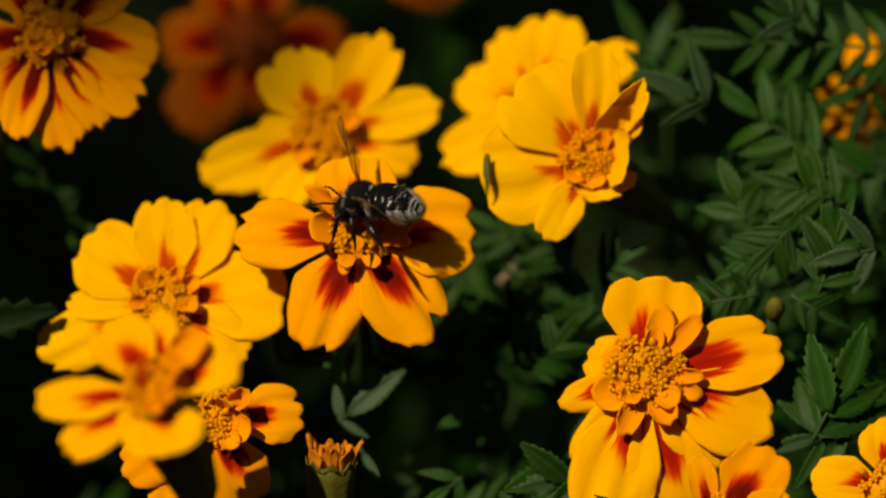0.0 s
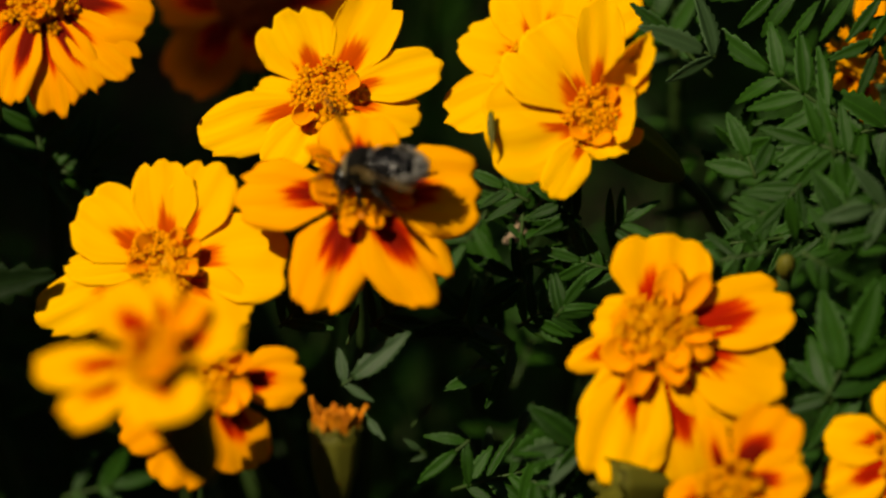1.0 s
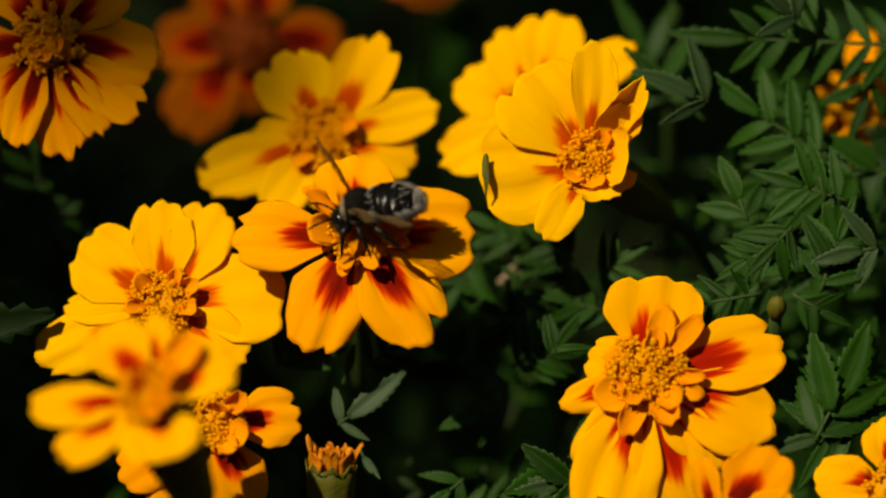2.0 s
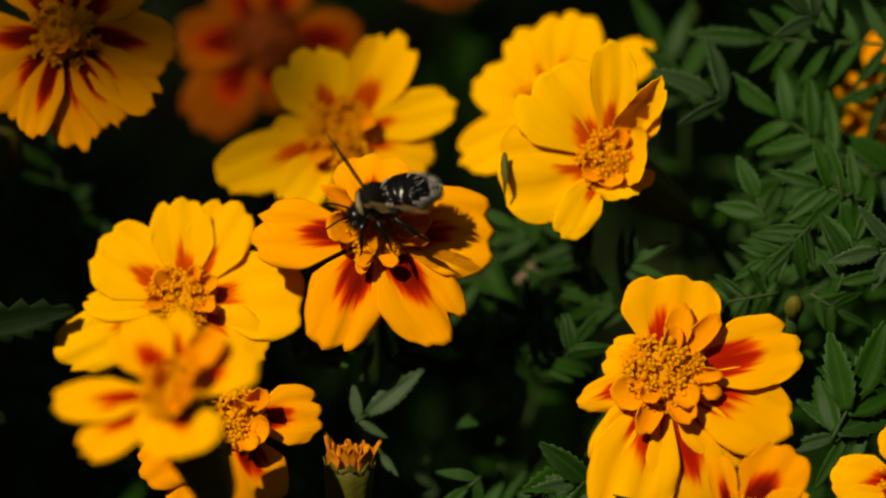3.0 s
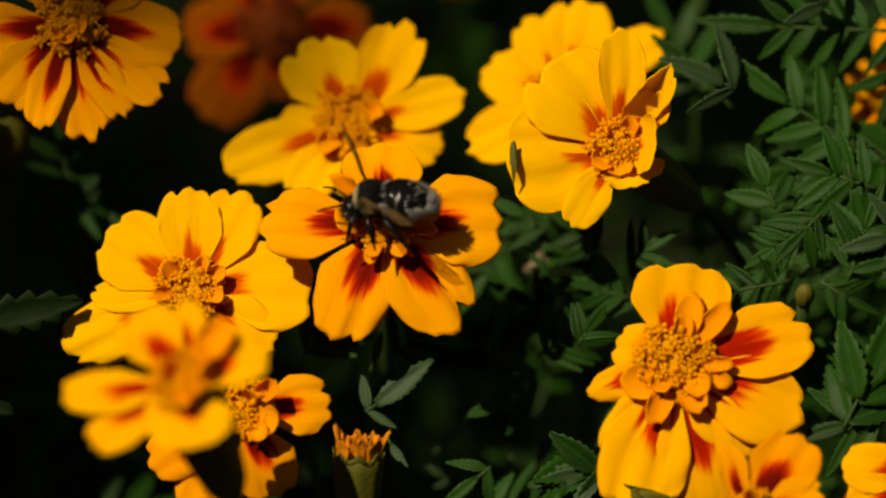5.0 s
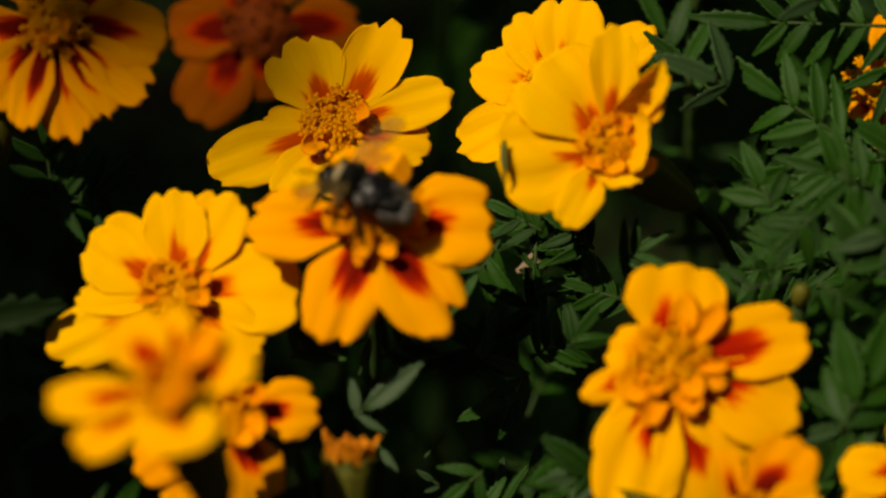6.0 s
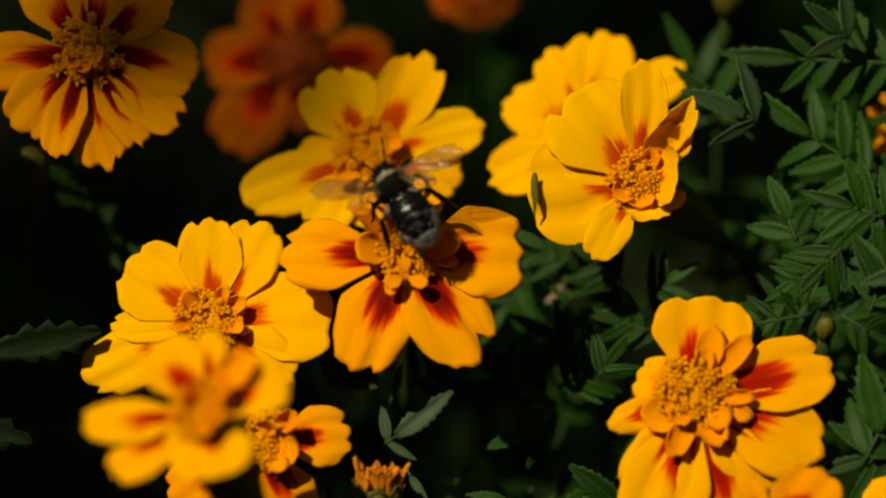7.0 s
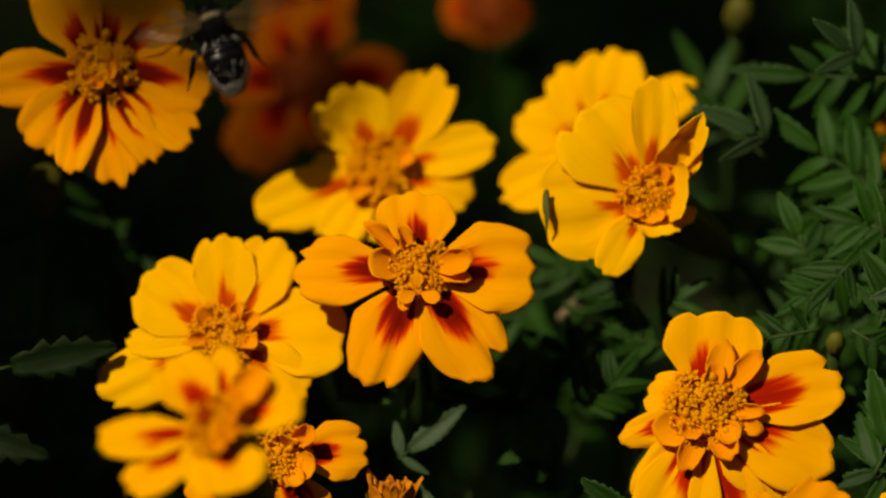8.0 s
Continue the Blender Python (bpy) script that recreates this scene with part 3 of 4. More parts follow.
# ---- foliage ----
def leaflet_mesh(length, width, teeth, rng, droop=0.10, paint=LEAF, notch=0.84):
    """A lance-shaped leaflet along x, saw-toothed, folded along its midrib and bent down at its tip."""
    nv, seed = 2 * teeth, rng.uniform(0, 50)
    bend = rng.uniform(-0.10, 0.10)

    def point(u, v):
        w = width / 2 * (0.10 + 0.90 * math.sin(math.pi * min(1, 0.06 + 0.94 * v) ** 0.85) ** 0.9) * (1 if v < 0.99 else 0.1)
        j = round(v * nv)
        if 1 < j < nv - 1 and abs(u) > 0.9:
            w *= 1.08 + 0.08 * noise.noise((seed, j, 2.0)) if j % 2 else notch
        x = length * v + (0.045 * length if abs(u) > 0.9 and j % 2 else 0)
        return (x, u * w + bend * length * v * v, 0.30 * w * abs(u) - droop * length * v * v + 0.05 * width * noise.noise((seed, u, v * 4)))
    return mesh("leaflet", sheet(point, 4, nv, 0.16), paint)


_rng = random.Random(77)
LEAFLETS = [leaflet_mesh(10.0, w, 7, _rng, d) for w, d in ((2.4, 0.05), (2.8, 0.12), (3.2, 0.2), (2.6, -0.05), (2.9, 0.3))]
BROAD_LEAFLETS = [leaflet_mesh(10.0, w, 8, _rng, d) for w, d in ((3.9, 0.04), (4.3, 0.12))]
SHEEN_LEAFLETS = [leaflet_mesh(10.0, w, 8, _rng, d, LEAF_SHEEN) for w, d in ((2.9, 0.05), (3.3, 0.14))]
OLIVE_LEAFLETS = [leaflet_mesh(10.0, 4.2, 5, _rng, 0.05, LEAF_OLIVE_SHADED, 0.62)]


def leaf(a, b, pairs, size, facing, rng, label, broad=False, group="marigold leaves", angle=52, tip=1.15):
    """A feathered marigold leaf whose midrib runs from a to b (metres), with pairs of leaflets and one at its end.
    size: the leaflets' length in mm; facing: the way its upper side looks."""
    a, b, up = Vector(a), Vector(b), Vector(facing).normalized()
    x = (b - a).normalized()
    y = up.cross(x).normalized()
    z = x.cross(y)
    m = Matrix.Translation(a) @ Matrix((x, y, z)).transposed().to_4x4()
    thing = tagged(base("marigold_leaf", m), label, "leaf", group)
    far = (b - a).length / MM
    arch = 0.06 * far
    rows = [(far * k / 6, 0, arch * math.sin(math.pi * k / 6)) for k in range(7)]
    child("midrib", mesh("midrib", tube(rows, [0.46 - 0.03 * k for k in range(7)], 6), STALK), thing)
    kinds = OLIVE_LEAFLETS if broad == "olive" else SHEEN_LEAFLETS if broad == "sheen" else BROAD_LEAFLETS if broad else LEAFLETS
    for k in range(pairs):
        s = 0.22 + 0.74 * k / max(1, pairs - 0.6)
        for side in (-1, 1):
            q = size / 10 * rng.uniform(0.82, 1.1) * (0.72 + 0.5 * math.sin(math.pi * (0.15 + 0.7 * s)))
            p = pose(far * (s + rng.uniform(-0.02, 0.02)) * MM, 0, arch * math.sin(math.pi * s) * MM, rng.uniform(-28, 28), rng.uniform(-18, 16), side * (angle + rng.uniform(-9, 9)))
            child("leaflet", rng.choice(kinds), thing, p @ Matrix.Scale(q, 4))
    child("leaflet", rng.choice(kinds), thing, pose(far * MM * 0.99, 0, 0, rng.uniform(-15, 15), 0, 0) @ Matrix.Scale(size / 10 * tip, 4))
    return thing


def foliage():
    rng = random.Random(21)
    up = (0, -0.5, 0.85)
    sunlit = "feathered dark green marigold leaf with saw-toothed leaflets"
    dull = "dull olive-brown broad toothed leaf beside the flowers, painted darker as shade"
    leaf((0.0968, 0.0390, 0.2420), (0.0878, 0.0295, 0.2385), 3, 13, (-0.2, -0.6, 0.8), rng, sunlit)
    leaf((0.1032, 0.0485, 0.2611), (0.0999, 0.0428, 0.2544), 2, 9, (0, -0.8, 0.6), rng, sunlit)
    leaf((0.0944, 0.0331, 0.2398), (0.0845, 0.0275, 0.2360), 3, 10, (0, -0.6, 0.8), rng, sunlit)
    leaf((0.1040, 0.0337, 0.2435), (0.0942, 0.0307, 0.2431), 2, 13, (0, -0.6, 0.8), rng, sunlit, True)
    leaf((0.1040, 0.0274, 0.2359), (0.0898, 0.0201, 0.2335), 3, 11, (0, -0.6, 0.8), rng, sunlit)
    leaf((0.0954, 0.0175, 0.2242), (0.0799, 0.0210, 0.2314), 4, 8, (0, -0.6, 0.8), rng, sunlit)
    leaf((0.0854, 0.0197, 0.2268), (0.0710, 0.0160, 0.2285), 3, 8, (0, -0.6, 0.8), rng, sunlit)
    leaf((0.0443, -0.0195, 0.2111), (0.0394, -0.0230, 0.2132), 0, 12, (0, -0.7, 0.7), rng, sunlit, True)
    leaf((0.0429, 0.0277, 0.2130), (0.0373, 0.0275, 0.2205), 2, 10, (0, -0.6, 0.8), rng, sunlit)
    leaf((0.0514, 0.0163, 0.2227), (0.0470, 0.0169, 0.2236), 1, 9, (0, -0.6, 0.8), rng, sunlit, True)
    leaf((0.0898, -0.0147, 0.2137), (0.0965, -0.0000, 0.2189), 3, 13, (0, -0.7, 0.7), rng, sunlit)
    leaf((0.1066, -0.0080, 0.2171), (0.1001, -0.0088, 0.2147), 0, 11, (0, -0.7, 0.7), rng, sunlit)
    leaf((0.0330, 0.0351, 0.2140), (0.0297, 0.0384, 0.2258), 3, 9, (0, -0.8, 0.6), rng, sunlit)
    leaf((0.0241, 0.0387, 0.2183), (0.0197, 0.0344, 0.2133), 3, 9, (0, -0.6, 0.8), rng, sunlit)
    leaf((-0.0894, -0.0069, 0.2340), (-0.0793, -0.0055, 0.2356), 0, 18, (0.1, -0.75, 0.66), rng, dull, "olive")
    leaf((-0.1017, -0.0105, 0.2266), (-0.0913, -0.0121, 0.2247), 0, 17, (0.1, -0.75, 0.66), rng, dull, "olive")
    leaf((-0.0622, 0.0440, 0.2246), (-0.0545, 0.0454, 0.2264), 3, 9, (0, -0.6, 0.8), rng, sunlit)
    leaf((-0.0604, 0.0180, 0.1625), (-0.0503, 0.0193, 0.1642), 2, 9, (0, -0.6, 0.8), rng, sunlit)
    leaf((0.0168, -0.0115, 0.1896), (0.0305, -0.0138, 0.1963), 3, 8.5, (0, -0.6, 0.8), rng, sunlit)
    leaf((0.0283, -0.0213, 0.1935), (0.0369, -0.0231, 0.2006), 2, 9, (0, -0.7, 0.7), rng, sunlit)
    leaf((0.0281, 0.0180, 0.2015), (0.0215, 0.0193, 0.2077), 3, 8, (0, -0.6, 0.8), rng, sunlit)
    leaf((-0.0624, 0.0415, 0.2217), (-0.0643, 0.0511, 0.2332), 3, 9, (0, -0.7, 0.7), rng, sunlit)
    leaf((-0.0646, 0.0444, 0.2250), (-0.0524, 0.0420, 0.2254), 2, 10, (0, -0.6, 0.8), rng, sunlit)
    leaf((0.0644, 0.0627, 0.2314), (0.0568, 0.0720, 0.2426), 3, 11, (0, -0.7, 0.7), rng, sunlit)
    leaf((0.0730, 0.0414, 0.2216), (0.0749, 0.0401, 0.2355), 2, 9, (0, -0.6, 0.8), rng, sunlit, True)
    leaf((0.1133, 0.0458, 0.2641), (0.0761, 0.0470, 0.2655), 6, 10, (0, -0.75, 0.66), rng, sunlit, tip=1.6, angle=50)
    leaf((0.0933, 0.0287, 0.2484), (0.0787, 0.0351, 0.2561), 3, 11.5, (0, -0.75, 0.66), rng, sunlit, tip=1.5, angle=50)
    leaf((0.0954, 0.0133, 0.2519), (0.0867, 0.0152, 0.2542), 3, 9.5, (0, -0.75, 0.66), rng, sunlit, angle=58)
    leaf((0.0895, 0.0119, 0.2595), (0.0905, 0.0087, 0.2557), 0, 11, (0, -0.75, 0.66), rng, sunlit)
    leaf((0.0758, 0.0140, 0.2465), (0.0742, 0.0168, 0.2498), 1, 8, (0, -0.75, 0.66), rng, sunlit, True)
    leaf((0.0781, -0.0042, 0.2435), (0.0665, -0.0055, 0.2419), 3, 6.5, (0, -0.75, 0.66), rng, sunlit, angle=58)
    leaf((0.0892, -0.0059, 0.2446), (0.0929, 0.0007, 0.2524), 4, 8.5, (0, -0.75, 0.66), rng, sunlit, angle=55)
    leaf((0.0840, -0.0066, 0.2452), (0.0894, -0.0087, 0.2427), 2, 6, (0, -0.75, 0.66), rng, sunlit)
    leaf((0.0880, -0.0272, 0.2254), (0.0919, -0.0223, 0.2312), 2, 13, (0, -0.75, 0.66), rng, sunlit, True, tip=1.3, angle=42)
    leaf((0.0968, -0.0241, 0.2259), (0.0892, -0.0252, 0.2247), 2, 10, (0, -0.75, 0.66), rng, sunlit)
    leaf((0.0810, 0.0050, 0.2482), (0.0755, 0.0030, 0.2458), 3, 6.5, (0, -0.75, 0.66), rng, sunlit)
    leaf((0.0842, 0.0064, 0.2514), (0.0810, 0.0043, 0.2489), 2, 8, (0, -0.75, 0.66), rng, sunlit)
    leaf((0.0476, 0.0151, 0.2229), (0.0421, 0.0162, 0.2242), 2, 8, (0, -0.75, 0.66), rng, sunlit)
    leaf((0.0323, 0.0267, 0.2305), (0.0273, 0.0285, 0.2327), 3, 7.5, (0, -0.75, 0.66), rng, sunlit)
    leaf((0.0306, 0.0219, 0.2216), (0.0312, 0.0297, 0.2309), 1, 6, (0, -0.75, 0.66), rng, sunlit)
    leaf((-0.0041, -0.0127, 0.2178), (-0.0020, -0.0121, 0.2193), 1, 6.6, (-0.2, -0.75, 0.66), random.Random(3), "green marigold leaf with a long toothed end leaflet, silvery sunlit sheen painted in", "sheen", tip=2.1, angle=68)
    leaf((0.0246, 0.1263, 0.2154), (0.0229, 0.1244, 0.2131), 0, 15, (0.1, -0.75, 0.66), rng, sunlit, True)
    leaf((0.0685, 0.0435, 0.2473), (0.0609, 0.0466, 0.2542), 0, 10, (0, -0.75, 0.66), rng, sunlit)
    leaf((0.0388, 0.0203, 0.2229), (0.0366, 0.0170, 0.2221), 1, 7, (0, -0.75, 0.66), rng, sunlit)
    leaf((0.0417, -0.0278, 0.2154), (0.0384, -0.0280, 0.2151), 1, 10, (0, -0.75, 0.66), rng, sunlit, True)
    leaf((0.0408, -0.0109, 0.2074), (0.0452, -0.0111, 0.2104), 2, 8, (0, -0.75, 0.66), rng, sunlit)
    leaf((0.0276, 0.0031, 0.2086), (0.0243, 0.0009, 0.2091), 1, 9, (0, -0.75, 0.66), rng, sunlit)
    leaf((0.0013, 0.0021, 0.2199), (0.0057, 0.0027, 0.2237), 2, 7.5, (0, -0.75, 0.66), rng, sunlit)
    leaf((0.0211, 0.0104, 0.2111), (0.0178, 0.0111, 0.2150), 2, 9.5, (0, -0.75, 0.66), rng, sunlit)
    leaf((0.0299, 0.0081, 0.2145), (0.0354, 0.0087, 0.2183), 3, 7.5, (0, -0.75, 0.66), rng, sunlit)
    leaf((0.0333, 0.0176, 0.2165), (0.0289, 0.0175, 0.2195), 3, 8.5, (0, -0.75, 0.66), rng, sunlit)
    leaf((-0.0163, 0.0052, 0.2174), (-0.0130, 0.0058, 0.2212), 2, 9.5, (0, -0.75, 0.66), rng, sunlit)
    leaf((0.0422, 0.0261, 0.2266), (0.0378, 0.0267, 0.2305), 3, 7.5, (0, -0.75, 0.66), rng, sunlit)
    leaf((0.0201, -0.0181, 0.2082), (0.0174, -0.0202, 0.2072), 1, 8, (0, -0.75, 0.66), rng, sunlit)
    leaf((0.0372, -0.0013, 0.2251), (0.0388, -0.0007, 0.2274), 2, 7, (0, -0.75, 0.66), rng, sunlit)
    leaf((0.0319, -0.0276, 0.2063), (0.0352, -0.0296, 0.2054), 1, 9, (0, -0.75, 0.66), rng, sunlit, True)
    leaf((0.0475, 0.0139, 0.2339), (0.0502, 0.0142, 0.2358), 2, 7, (0, -0.75, 0.66), rng, sunlit)
    # leaflets in the paler paint that stands for sun on their upper sides
    silvery = "green marigold leaflets with a silvery sunlit sheen painted in"
    leaf((0.0428, -0.0261, 0.2143), (0.0395, -0.0271, 0.2146), 1, 9, (0, -0.75, 0.66), rng, silvery, "sheen", tip=1.3, angle=30)
    leaf((0.0293, 0.0107, 0.2083), (0.0270, 0.0090, 0.2078), 1, 9, (0, -0.75, 0.66), rng, silvery, "sheen")
    leaf((0.0092, 0.0071, 0.1900), (0.0106, 0.0073, 0.1919), 0, 4, (0, -0.75, 0.66), rng, silvery, "sheen")
    leaf((0.0122, 0.0033, 0.1855), (0.0106, 0.0033, 0.1871), 1, 3.6, (0, -0.75, 0.66), rng, silvery, "sheen")
    leaf((0.0229, -0.0003, 0.1858), (0.0212, 0.0006, 0.1885), 1, 6.5, (0, -0.75, 0.66), rng, silvery, "sheen")
    leaf((0.0276, 0.0016, 0.1881), (0.0296, 0.0030, 0.1913), 0, 6.5, (0, -0.75, 0.66), rng, silvery, "sheen")
    leaf((-0.0001, -0.0158, 0.2141), (0.0008, -0.0175, 0.2136), 0, 5, (0, -0.75, 0.66), rng, silvery, "sheen")
    leaf((-0.0032, 0.0001, 0.2174), (-0.0026, 0.0004, 0.2194), 0, 6, (0, -0.75, 0.66), rng, silvery, "sheen")
    leaf((0.0683, 0.0337, 0.2606), (0.0660, 0.0336, 0.2621), 1, 11, (0, -0.75, 0.66), rng, silvery, "sheen", tip=1.3)
    leaf((0.0858, 0.0424, 0.2741), (0.0847, 0.0423, 0.2755), 1, 10, (0, -0.75, 0.66), rng, silvery, "sheen")
    leaf((0.1007, -0.0008, 0.2521), (0.0974, -0.0020, 0.2523), 1, 9, (0, -0.75, 0.66), rng, silvery, "sheen")
    # the undergrowth: leaves that fill the bed below the flowers, thicker on its open side
    shade = "dim green feathered marigold leaf deep in the flower bed"
    made = 0
    while made < 205:
        x, y, z = rng.uniform(-0.13, 0.16) if made % 3 else rng.uniform(0.03, 0.14), rng.uniform(-0.05, 0.17), rng.uniform(0.12, 0.24)
        below = y * 0.766 - (z - 0.25) * 0.643
        clear = 0.026 if x > 0.075 else (0.050 if x > 0.0 else 0.065)
        up_bed = y * 0.643 + (z - 0.25) * 0.766
        if (0.046 < x < 0.072 and up_bed > -0.02) or (x < 0.05 and up_bed < -0.025):  # two hollows among the leaves
            clear = 0.095 if x > 0.05 else 0.072
        if below < clear or (x < 0.0 and rng.random() < 0.55) or (y > 0.05 and z > 0.14 and x < 0.085):
            continue
        w, ln = rng.uniform(0, 360), rng.uniform(0.018, 0.034)
        rise = rng.uniform(-0.2, 0.7)
        b = (x + ln * math.cos(radians(w)), y + ln * math.sin(radians(w)), z + ln * rise)
        if b[1] * 0.766 - (b[2] - 0.25) * 0.643 < clear:
            continue
        tilt = (rng.uniform(-0.6, 0.6), rng.uniform(-0.9, 0.2), 0.8)
        leaf((x, y, z), b, rng.randint(3, 6), rng.uniform(6.0, 10.5), tilt, rng, shade)
        made += 1


foliage()


def stems():
    """The plants' upright, branching stems under the leaves."""
    rng = random.Random(8)
    for k in range(16):
        x, y = -0.13 + 0.29 * (k % 8) / 7 + rng.uniform(-0.015, 0.015), 0.03 + 0.08 * (k // 8) + rng.uniform(-0.02, 0.02)
        stem = tagged(base("marigold_plant", pose(x, y, 0)), "upright branching green marigold plant rooted in dark soil", "plant", "marigold plants")
        top = rng.uniform(135, 185)
        rows = [(6 * math.sin(j * 0.9 + k), 6 * math.cos(j * 0.7 + k), -3 + top * j / 7) for j in range(8)]
        child("main_stem", mesh("main_stem", tube(rows, [2.6 - 0.2 * j for j in range(8)], 8), STALK), stem)
        for j in (3, 4, 5, 6):
            w, p = rng.uniform(0, 6.28), rows[j]
            r2 = [(p[0] + 26 * s * math.cos(w), p[1] + 26 * s * math.sin(w), p[2] + 34 * s * s + 8 * s) for s in (0, 0.3, 0.6, 1.0)]
            child("side_stem", mesh("side_stem", tube(r2, [1.2, 1.1, 1.0, 0.8], 6), STALK), stem)


stems()


def dry_scrap(where):
    """A curled scrap of dead leaf caught among the stems."""
    rng = random.Random(3)
    thing = base("dead_leaf", pose(*where))
    tagged(thing, "small curled dry brown leaf caught among the green stems", "leaf")
    for k in range(2):
        child("blade", petal_mesh(6.5, 4.5, 1.5, 1.4, DRY, rng, foot=0.0, small=True), thing, pose(0, 0, 0, 70 * k, 20, 40 * k))


dry_scrap((0.0272, 0.0310, 0.2169, 40, 0, 30))


def undergrowth():
    """The low growth between the plants: countless small leaves close above the soil, one mass."""
    rng = random.Random(31)
    verts, faces, uvs = [], [], []
    for k in range(18000):
        x, y = (rng.uniform(-260, 300), rng.uniform(-110, 560)) if k < 13000 else (rng.uniform(-900, 900), rng.uniform(-350, 1300))
        top = 95
        z = rng.uniform(15, top)
        if y * 0.766 - (z - 250) * 0.643 < 85:
            continue
        m = Matrix.Translation((x, y, z)) @ Euler((rng.gauss(0.3, 0.6), rng.gauss(0, 0.6), rng.uniform(0, 6.28))).to_matrix().to_4x4()
        ln, w, k = rng.uniform(9, 19), rng.uniform(2.4, 4.6), len(verts)
        for a, b, c, u, v in ((0, 0, 0, 0.5, 0), (0.4, 0.9, 0.18, 0, 0.4), (0.4, 0, 0, 0.5, 0.4), (0.4, -0.9, 0.18, 1, 0.4), (0.78, 0.6, 0.02, 0, 0.8), (0.8, 0, -0.1, 0.5, 0.8), (0.78, -0.6, 0.02, 1, 0.8), (1.05, 0, -0.25, 0.5, 1)):
            verts.append(m @ Vector((a * ln, b * w / 2, c * w)))
            uvs.append((u, v))
        faces += [tuple(k + i for i in q) for q in ((0, 2, 1), (0, 3, 2), (1, 2, 5, 4), (2, 3, 6, 5), (4, 5, 7), (5, 6, 7))]
    ob = new("undergrowth", mesh("undergrowth", (verts, faces, uvs), LEAF))
    tagged(ob, "dense dark green low leaves over the flower bed soil", "undergrowth", kind="stuff")


undergrowth()


def shade_plant(x, y, height, seed, low, leaves=46):
    """An unseen taller leafy plant, added beside the bed so its shade falls over the back of it."""
    rng = random.Random(seed)
    plant = tagged(base("shade_plant", pose(x, y, 0)), "unseen tall leafy green plant added beside the flower bed to shade it", "plant")
    rows = [(4 * math.sin(j), 4 * math.cos(j * 1.3), -3 + height * j / 7) for j in range(8)]
    child("main_stem", mesh("main_stem", tube(rows, [3.4 - 0.25 * j for j in range(8)], 8), STALK), plant)
    for k in range(leaves):
        z, w = rng.uniform(low, height), rng.uniform(0, 360)
        me = rng.choice(BROAD_LEAFLETS)
        child("leaf_blade", me, plant, pose(0, 0, z * MM, 0, 0, w) @ pose(rng.uniform(2, 20) * MM, 0, 0, rng.uniform(-30, 30), rng.uniform(-35, 10), 0) @ Matrix.Scale(rng.uniform(3.2, 4.8), 4))
    return plant


def hedge():
    """An unseen clipped hedge, added round the flower bed to block low sky light."""
    rng = random.Random(12)
    n, rows = 160, 14
    verts, faces, uvs = [], [], []
    for side in (0, 1):
        for j in range(rows + 1):
            for i in range(n):
                w = 2 * math.pi * i / n
                bulge = 60 * noise.noise((9 * math.cos(w), 9 * math.sin(w), j * 0.9)) + rng.uniform(-35, 35)
                rad = (2100 if side == 0 else 2700) + (bulge if side == 0 else -bulge)
                verts.append((rad * math.cos(w), rad * math.sin(w), -20 + 2450 * j / rows + rng.uniform(-30, 30)))
                uvs.append((i / n, j / rows))
    at = lambda side, i, j: side * n * (rows + 1) + j * n + i % n
    for i in range(n):
        for j in range(rows):
            faces.append((at(0, i, j), at(0, i, j + 1), at(0, i + 1, j + 1), at(0, i + 1, j)))
            faces.append((at(1, i, j), at(1, i + 1, j), at(1, i + 1, j + 1), at(1, i, j + 1)))
        faces.append((at(0, i, rows), at(1, i, rows), at(1, i + 1, rows), at(0, i + 1, rows)))
    ob = new("backdrop", mesh("backdrop", (verts, faces, uvs), LEAF, smooth=False))
    tagged(ob, "unseen tall clipped dark green hedge added around the bed to block low sky light", "hedge", kind="structure")


hedge()


